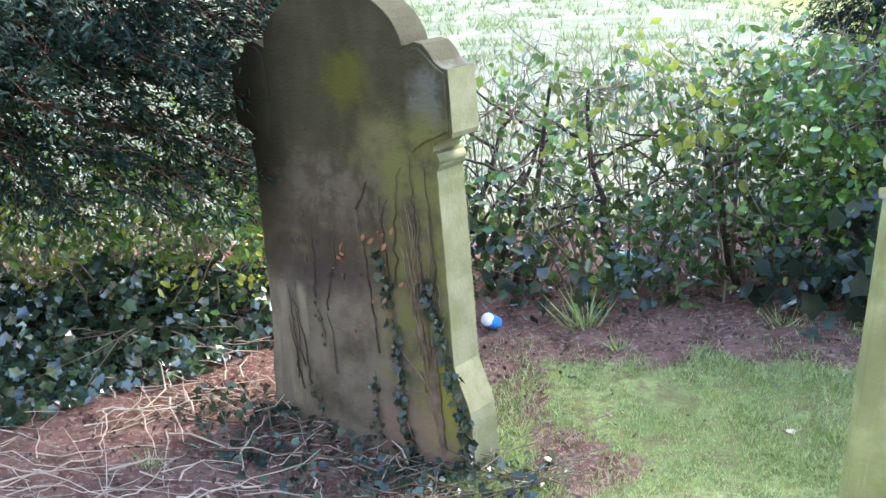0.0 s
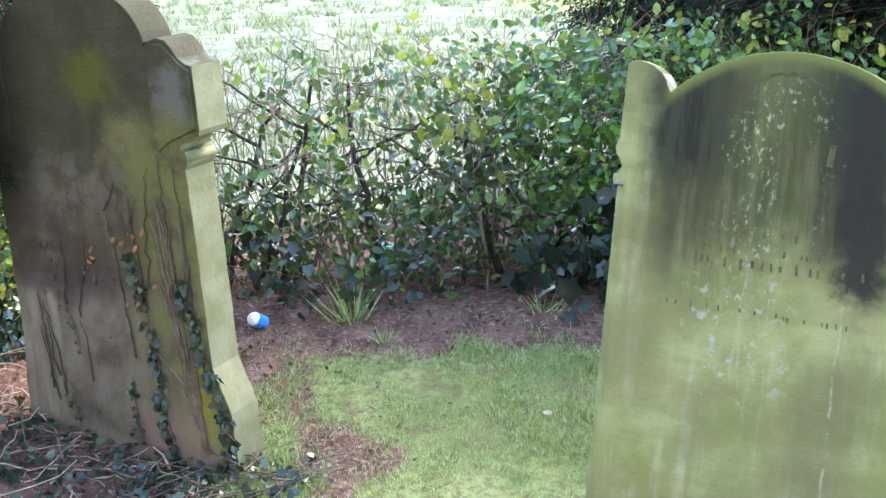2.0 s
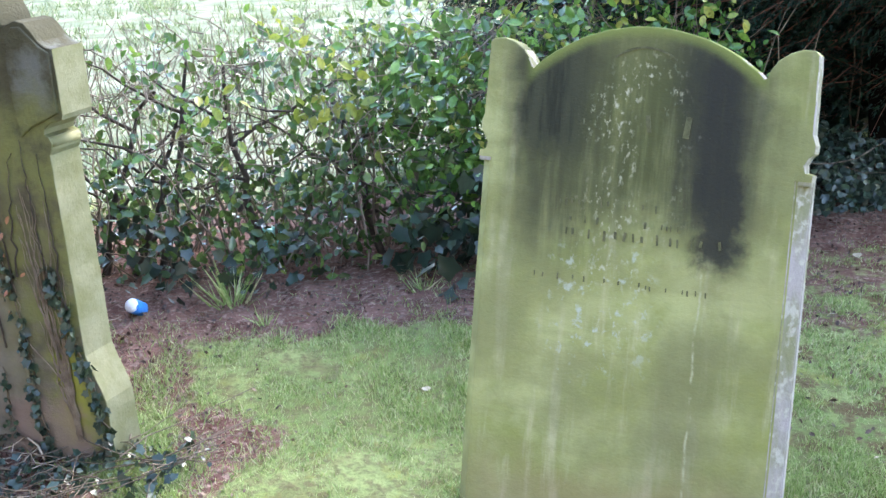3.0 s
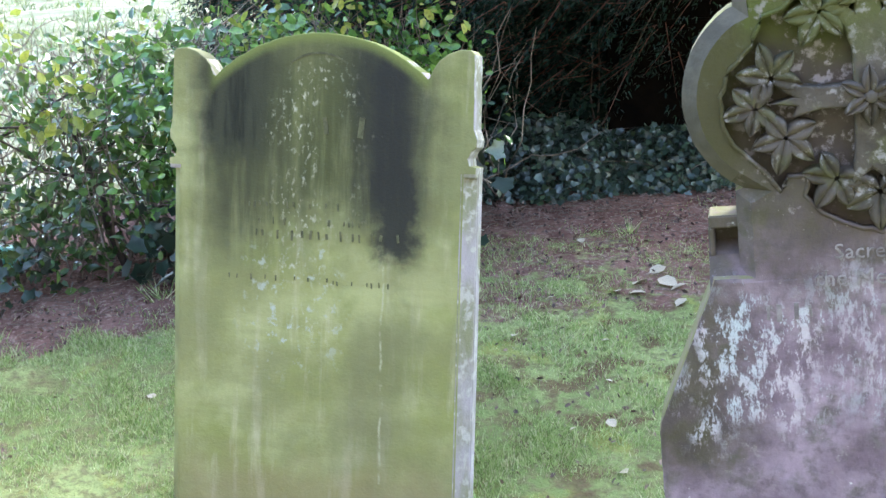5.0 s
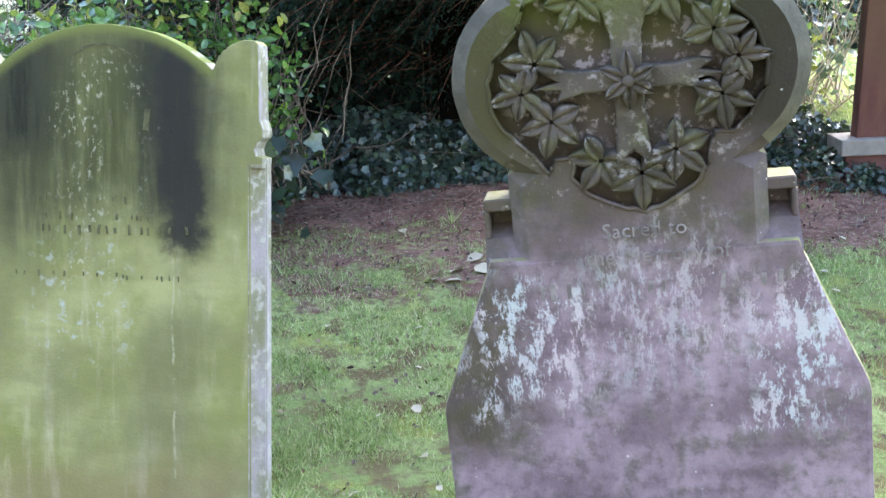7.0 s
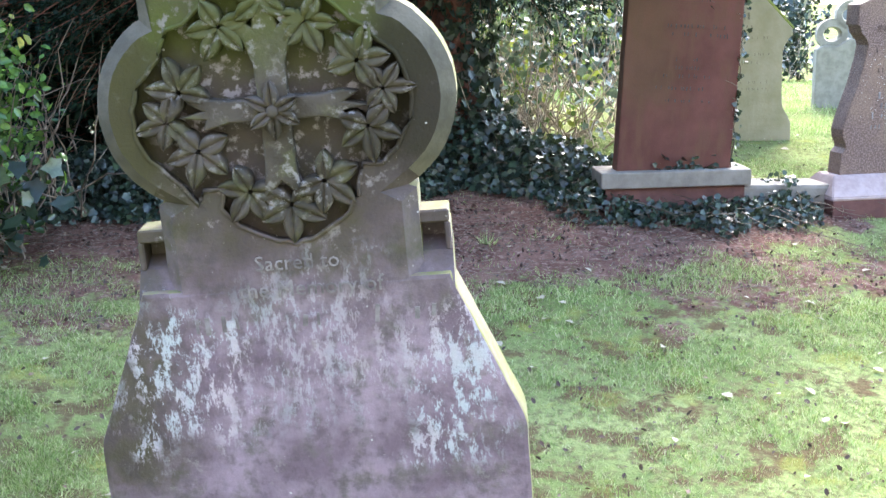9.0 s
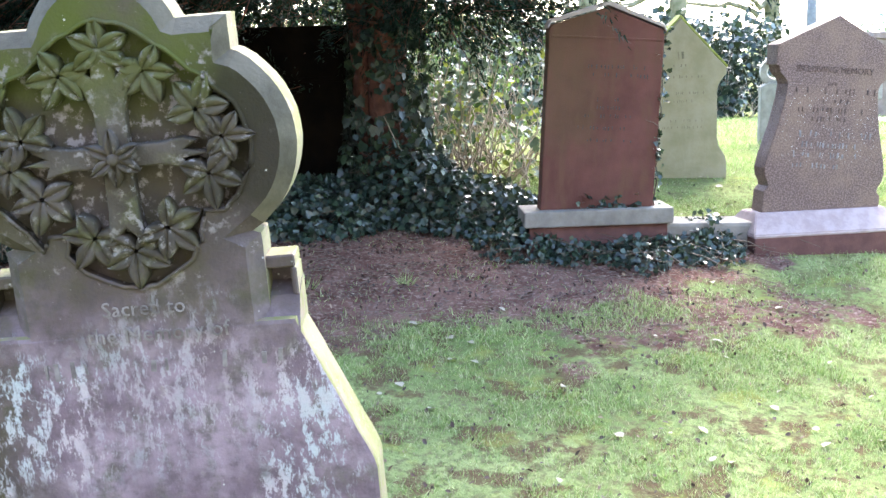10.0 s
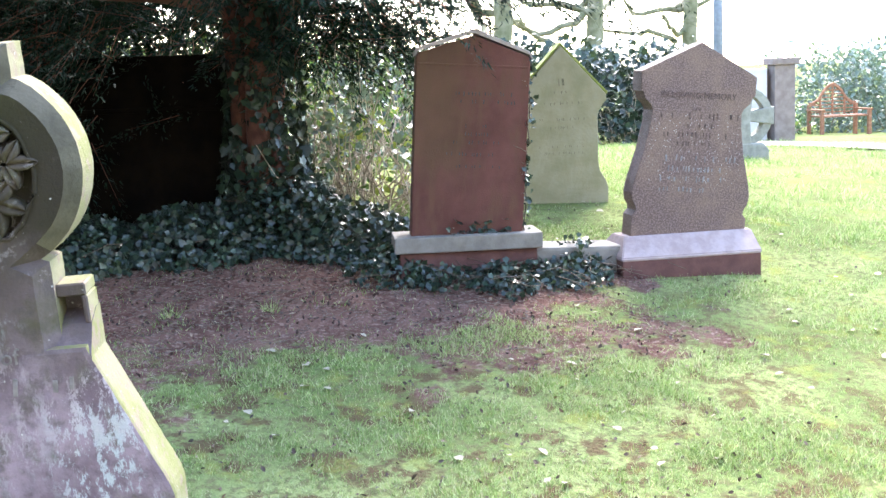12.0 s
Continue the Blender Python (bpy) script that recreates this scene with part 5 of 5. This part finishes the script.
    part("withered_leaves", leaves("withered_leaves", at, 0.024, rng, OVAL, along=np.tile([(0, -0.3, -0.8)], (n, 1)), face=np.tile([(0, -1.0, 0.3)], (n, 1))), M_RUSSET, s, "russet withered leaves")


climbing_ivy()


def edge_ivy():
    """Thin ivy up the red stone's edge and over its plinth."""
    rng = np.random.RandomState(52)
    s = thing("edge_ivy", pose(5.514, 3.641, 0.515, 0, 4.0, -33), "thin ivy strand up the red headstone's edge", "ivy")
    z = np.linspace(-0.02, 0.93, 40)
    p = np.stack([0.287 + rng.normal(0, 0.004, 40), 0.01 + rng.normal(0, 0.006, 40), z], -1)
    part("stem", tubes("stem", [p, wiggle(rng, (0.285, -0.006, 0.42), (0.21, -0.008, 0.45), 5, 0.03)], [(0.004, 0.002), (0.002, 0.001)], 4), M_IVYSTEM, s)
    at = p[rng.randint(0, 40, 120)] + rng.normal(0, 0.011, (120, 3))
    part("leaves", leaves("leaves", at, 0.022, rng, IVYLEAF, face=np.tile([(0.6, -0.8, 0.3)], (120, 1))), M_IVY, s)
    q = np.stack([rng.uniform(-0.1, 0.2, 40), np.full(40, -0.012), np.abs(rng.normal(0, 0.04, 40))], -1)
    part("foot_leaves", leaves("foot_leaves", q, 0.026, rng, IVYLEAF, face=np.tile([(0, -0.9, 0.4)], (40, 1))), M_IVY, s)


edge_ivy()


# ---- grass, litter ----
BLADE = (np.array([(-0.06, 0, 0), (0.06, 0, 0), (0.0, 1.0, 0.12)], float), np.array([(0, 1, 2)]))


def build_grass():
    rng = np.random.RandomState(61)
    s = thing("grass", pose(0, 0, 0), "short mown grass with moss and thin patches", "grass", kind="stuff")

    def sow(n, x0, x1, y0, y1, size, thin=1.0, tilt=0.55):
        x, y = rng.uniform(x0, x1, n), rng.uniform(y0, y1, n)
        so = soil(x, y)
        tuft = np.clip(0.5 + 0.55 * wave(x, y, 16.0, 13) + 0.45 * wave(x, y, 5.0, 14), -0.2, 1.2)
        keep = rng.uniform(0, 1, n) < np.clip((0.05 + 0.95 * np.maximum(0, 1 - so) ** 0.7) * (0.16 + 0.84 * tuft) * thin, 0, 1)
        x, y = x[keep], y[keep]
        k = len(x)
        up = np.stack([rng.normal(0, tilt, k), rng.normal(0, tilt, k), np.ones(k)], -1)
        at = np.stack([x, y, height(x, y) - 0.002], -1)
        return leaves("blades", at, size * (0.7 + 0.6 * np.clip(tuft[keep], 0, 1)), rng, BLADE, along=up, spread=0.5, vary=0.4)

    part("blades", sow(230000, -0.3, 2.2, 1.9, 4.8, 0.025), M_GRASS, s)
    part("blades", sow(230000, 2.0, 5.2, 0.6, 4.6, 0.021, 0.8), M_GRASS, s)
    part("blades", sow(150000, 4.6, 8.6, 0.4, 5.4, 0.023, 0.85), M_GRASS, s)
    part("blades", sow(60000, 7.5, 14.0, 1.5, 9.0, 0.045), M_GRASS, s)
    # longer tufts
    ps, al = [], []
    for x, y, k, sz in ((0.56, 4.78, 60, 0.14), (0.66, 4.5, 30, 0.07), (-0.95, 3.75, 40, 0.06), (0.25, 3.95, 40, 0.06), (1.75, 2.55, 50, 0.08), (2.2, 2.3, 50, 0.07), (1.3, 4.6, 30, 0.09), (4.0, 3.9, 40, 0.06), (4.4, 3.7, 40, 0.06), (3.3, 4.3, 40, 0.06), (2.0, 1.9, 50, 0.08)):
        a = rng.uniform(0, 6.28, k)
        r = rng.uniform(0, sz * 0.6, k)
        px, py = x + r * np.cos(a), y + r * np.sin(a)
        part("tuft", leaves("tuft", np.stack([px, py, height(px, py)], -1), sz, rng, (np.array([(-0.03, 0, 0), (0.03, 0, 0), (0.0, 1.0, 0.2)], float), BLADE[1]), along=np.stack([np.cos(a) * 0.6, np.sin(a) * 0.6, np.ones(k)], -1), spread=0.5), M_GRASS, s)


build_grass()


def build_litter():
    rng = np.random.RandomState(71)
    s = thing("dry_stems", pose(0, 0, 0), "tangle of pale dry ivy stems lying on bare earth", "litter", kind="stuff")
    ln, rd = [], []
    for i in range(330):
        x, y = rng.uniform(-1.9, 0.0), rng.uniform(3.0, 4.9)
        if soil(x, y) < 0.5:
            continue
        a, l = rng.normal(0.4, 1.0), rng.uniform(0.12, 0.55)
        x2, y2 = x + l * math.cos(a), y + l * math.sin(a)
        if x2 > 0.1:
            continue
        h = rng.uniform(0.004, 0.05)
        p = wiggle(rng, (x, y, ground_z(x, y) + h), (x2, y2, ground_z(x2, y2) + 0.01), 7, 0.16)
        p[:, 2] = np.maximum(p[:, 2], height(p[:, 0], p[:, 1]) + 0.003)
        ln.append(p)
        rd.append((rng.uniform(0.0015, 0.0048), 0.0012))
    part("stems", tubes("stems", ln, rd, 4), M_DRYSTEM, s)
    t = thing("twig_litter", pose(0, 0, 0), "thin twigs and needles scattered on bare earth", "litter", kind="stuff")
    ln, rd = [], []
    xs, ys = rng.uniform(-2.0, 6.4, 6000), rng.uniform(2.6, 5.4, 6000)
    keep = soil(xs, ys) > 0.45 + 0.3 * rng.uniform(0, 1, 6000)
    lift = height(xs, ys)
    for x, y, g in zip(xs[keep], ys[keep], lift[keep]):
        a, l = rng.uniform(0, 6.28), rng.uniform(0.03, 0.14)
        p = np.array([(x, y, 0), (x + 0.5 * l * math.cos(a), y + 0.5 * l * math.sin(a), 0), (x + l * math.cos(a + 0.3), y + l * math.sin(a + 0.3), 0)])
        p[:, 2] = g + rng.uniform(0.003, 0.016, 3)
        ln.append(p)
        rd.append((rng.uniform(0.0008, 0.0022), 0.0008))
    part("twig_tangle", tubes("twig_tangle", ln, rd, 3), M_TWIG, t)
    c = thing("leaf_crumbs", pose(0, 0, 0), "brown leaf crumbs and bark bits on the earth", "litter", kind="stuff")
    n = 40000
    x, y = rng.uniform(-2.2, 7.6, n), rng.uniform(1.2, 5.5, n)
    k = rng.uniform(0, 1, n) < np.maximum(soil(x, y) * 0.8, 0.17 * (x > 1.8) * (x < 5.2) + 0.03)
    x, y = x[k], y[k]
    part("crumbs", leaves("crumbs", np.stack([x, y, height(x, y) + 0.009], -1), 0.016, rng, OVAL, face=np.tile([(0, 0, 1.0)], (len(x), 1)), spread=0.8, vary=0.7),
         leafy("crumbs", (0.0, (0.035, 0.017, 0.012)), (0.7, (0.085, 0.045, 0.032)), (1.0, (0.24, 0.16, 0.11)), rough=0.8, clear=0.0), c)


build_litter()


def fallen_leaves():
    rng = np.random.RandomState(81)
    shapes = []
    for i in range(5):
        me = leaves("fallen_leaf", np.zeros((1, 3)), 1.0, rng, (OVAL[0] * np.array((1.4, 1, 1.3)) + np.array((0, -0.5, 0)), OVAL[1]), along=np.array([(0, 1.0, 0)]), face=np.array([(0, 0, 1.0)]), spread=0.05, vary=0.0)
        me.materials.append(M_DEADLEAF)
        shapes.append(me)
    places = [(3.0, 3.74, 0.08), (3.09, 3.68, 0.09), (2.94, 3.66, 0.07), (3.1, 3.62, 0.07), (3.03, 3.5, 0.06), (2.88, 3.72, 0.07), (3.12, 3.8, 0.08)]
    while len(places) < 150:
        x, y = rng.uniform(0.4, 7.5), rng.uniform(1.4, 4.7)
        if (x > 1.9 or rng.rand() < 0.12) and (soil(x, y) < 0.6 or rng.rand() < 0.3):
            places.append((x, y, rng.uniform(0.022, 0.052)))
    for x, y, size in places:
        ob = new("fallen_leaf", shapes[rng.randint(5)])
        ob.matrix_world = pose(x, y, ground_z(x, y) + 0.012, rng.uniform(-20, 20), rng.uniform(-20, 20), rng.uniform(0, 360)) @ Matrix.Diagonal((size, size, size, 1))
        tagged(ob, "pale dried leaf lying on the grass", "leaf", "fallen leaves on the lawn")


fallen_leaves()


# ---- undergrowth and distance ----
def bush(name, label, boxes, material, seed, twigs=120, kind=OVAL, twig_mat=None):
    """A loose shrub. boxes: x0 x1 y0 y1 z0 z1 leaf count, size; heights over the ground."""
    rng = np.random.RandomState(seed)
    s = thing(name, pose(0, 0, 0), label, "bush")
    for x0, x1, y0, y1, z0, z1, n, size in boxes:
        k = max(1, n // 10)
        cx, cy = rng.uniform(x0, x1, k), rng.uniform(y0, y1, k)
        c = np.stack([cx, cy, height(cx, cy) + rng.uniform(z0, z1, k)], -1)
        at = np.repeat(c, 10, 0) + rng.normal(0, 1.4 * size, (k * 10, 3))
        part("leaves", leaves("leaves", at, size, rng, kind, face=np.tile([(-0.3, -0.5, 0.8)], (len(at), 1)), spread=1.3), material, s)
        ln = []
        for i in range(twigs):
            x, y = rng.uniform(x0, x1), rng.uniform(y0, y1)
            g = ground_z(x, y)
            ln.append(wiggle(rng, (x, y, g + z0 * 0.3), (x + rng.normal(0, 0.3), y + rng.normal(0, 0.3), g + rng.uniform(z0, z1)), 7, 0.25))
        part("twig_tangle", tubes("twig_tangle", ln, [(0.006 * (size / 0.045) ** 0.5, 0.002)] * twigs, 3), twig_mat or M_TWIG, s)
    return s


bush("bramble_bush", "loose bramble and elder undergrowth beside the yew's trunk", [(5.5, 6.6, 4.9, 6.2, 0.05, 1.15, 1100, 0.045)], M_HEDGE, 91, 150, twig_mat=M_DRYSTEM)
bush("elder_bush", "grey-green leafy elder and ivy beside the yew's trunk", [(5.5, 6.5, 4.75, 5.6, 0.1, 1.1, 800, 0.045)], M_GREYBUSH, 101, 40, IVYLEAF, M_DRYSTEM)
bush("bramble_bush", "yellow-green young bramble beside the yew's trunk", [(5.6, 6.3, 4.8, 5.4, 0.1, 0.8, 170, 0.05)], M_YELLOW, 92, 34, twig_mat=M_DRYSTEM)
bush("twiggy_elder", "bare twiggy stems beside the hedge's end under the yew", [(2.45, 3.0, 4.85, 5.4, 0.35, 0.95, 160, 0.035)], M_HEDGE, 93, 45)
# near-black leaf mass added to make the shade and block the bright field
bush("undergrowth", "dense near-black undergrowth, added to make the deep shade under the yew", [(2.5, 4.8, 6.0, 7.2, 0.0, 2.2, 9000, 0.075), (2.8, 6.0, 7.0, 8.2, 0.0, 3.2, 12000, 0.11)], M_YEW, 94, 60)
bush("bramble_bush", "yellow-green brambles and young sycamore under the yew", [(-2.6, -0.7, 4.6, 5.4, 0.12, 0.5, 900, 0.036)], M_YELLOW, 95, 60)
bush("bramble_bush", "glossy leafy undergrowth under the yew", [(-2.8, -0.6, 4.7, 5.6, 0.1, 0.75, 6000, 0.037)], M_GLOSSY, 96, 80)
bush("ivy_hedge", "ivy-clad boundary hedge with bare twigs beyond the lawn", [(8.6, 14.2, 9.3, 10.4, 0.1, 1.15, 13000, 0.066)], M_IVY, 97, 260, IVYLEAF, M_DRYSTEM)
bush("ivy_hedge", "ivy-clad boundary hedge beyond the lawn", [(5.6, 8.8, 8.0, 9.4, 0.1, 1.2, 6500, 0.062)], M_HEDGE, 98, 160, twig_mat=M_DRYSTEM)
bush("conifer_bush", "grey-green bushes behind the garden bench", [(19.2, 23.0, 9.6, 12.2, 0.0, 1.35, 9000, 0.09)], M_GREYBUSH, 99, 40)
bush("low_shrub", "low green shrub beside the garden bench", [(16.6, 18.0, 10.2, 10.8, 0.0, 0.35, 700, 0.07)], M_HEDGE, 100, 20)


def field_grass():
    """Rough pale pasture beyond the hedge."""
    rng = np.random.RandomState(121)
    s = thing("field_grass", pose(0, 0, 0), "rough pale tussocky pasture beyond the hedge", "grass", kind="stuff")
    k = 6500
    y = 6.3 + 22 * rng.uniform(0, 1, k) ** 1.6
    x = rng.uniform(-0.75, 0.55, k) * y
    keep = wave(x, y, 1.6, 15) + rng.normal(0, 0.4, k) > -0.15
    x, y = np.repeat(x[keep], 12), np.repeat(y[keep], 12)
    n = len(x)
    x, y = x + rng.normal(0, 0.07, n), y + rng.normal(0, 0.07, n)
    up = np.stack([rng.normal(0, 0.5, n), rng.normal(0, 0.5, n), np.ones(n)], -1)
    part("blades", leaves("blades", np.stack([x, y, height(x, y) - 0.01], -1), 0.055 + 0.004 * y, rng, (np.array([(-0.07, 0, 0), (0.07, 0, 0), (0.0, 1.0, 0.15)], float), BLADE[1]), along=up, spread=0.5), M_TUSSOCK, s)


field_grass()


def plastic_litter():
    """A crumpled scrap caught behind the hedge."""
    z = ground_z(0.80, 5.42)
    bm = bmesh.new()
    bmesh.ops.create_icosphere(bm, subdivisions=3, radius=0.075)
    r = random.Random(8)
    for v in bm.verts:
        v.co *= 0.75 + 0.4 * r.random()
        v.co.z *= 0.75
    ob = part("plastic_bag", bm, M_PLASTIC, None)
    ob.matrix_world = pose(0.80, 5.42, z + 0.05, 0, 12, 30)
    tagged(ob, "crumpled turquoise plastic bag caught behind the hedge", "litter")


plastic_litter()


def bare_tree(name, x, y, h, seed, label):
    rng = np.random.RandomState(seed)
    z = ground_z(x, y)
    s = thing(name, pose(0, 0, 0), label, "tree")
    part("trunk", tubes("trunk", [wiggle(rng, (x, y, z - 0.1), (x + rng.normal(0, 0.3), y, z + h), 10, 0.3)], [(0.22, 0.08)], 10), M_PALEBARK, s, "pale mossy trunk", True)
    for i in range(9):
        a = rng.uniform(0, 6.28)
        b = np.array((x, y, z + rng.uniform(0.25, 0.8) * h))
        e = b + np.array((math.cos(a), math.sin(a), 0.35)) * rng.uniform(1.2, 2.6)
        p = wiggle(rng, b, e, 9, 0.5, 0.15)
        tw = [wiggle(rng, p[rng.randint(3, 9)], p[-1] + rng.normal(0, 0.6, 3), 6, 0.3) for _ in range(14)]
        part("limb", tubes("limb", [p] + tw, [(0.075, 0.03)] + [(0.012, 0.004)] * 14, 6), M_PALEBARK, s, "", True)


bare_tree("bare_tree", 15.5, 14.5, 5.0, 111, "bare pale tree with mossy curving limbs beyond the hedge")
bare_tree("bare_tree", 19.0, 16.0, 5.5, 112, "bare pale tree beyond the boundary hedge")
bare_tree("bare_tree", 12.0, 17.0, 5.5, 113, "bare pale tree beyond the boundary hedge")
bare_tree("bare_tree", 24.0, 18.0, 6.0, 114, "bare pale tree beyond the boundary hedge")


def blocking_wall():
    """Plain unseen wall added to close the place behind the walk, blocking sky light."""
    w = part("unseen_wall", block(-14, 16, -0.4, 0.4, -2.0, 7.0, 0.0), M_BLOCKING, None)
    w.matrix_world = pose(-3.4, -4.6, 0.0, 0, 0, -38)
    tagged(w, "plain grey unseen wall added behind the walk to block sky light", "wall", kind="structure")


blocking_wall()


def gravel_path():
    k = 24
    t = np.linspace(0, 1, k)
    x = 13.4 - 1.6 * t + 0.3 * np.sin(t * 3.0)
    y = 8.4 - 6.5 * t
    v = []
    for px, py in zip(x, y):
        for o in (-0.5, 0.0, 0.5):
            v.append((px + 1.2 * o, py + 0.3 * o, ground_z(px + 1.2 * o, py + 0.3 * o) + 0.02))
    f = [(3 * i + j, 3 * i + 3 + j, 3 * i + 4 + j, 3 * i + 1 + j) for i in range(k - 1) for j in range(2)]
    ob = part("path", np_mesh("path", np.array(v), f), M_PATH, None)
    tagged(ob, "beige gravel path crossing the far lawn", "path", kind="structure")


gravel_path()
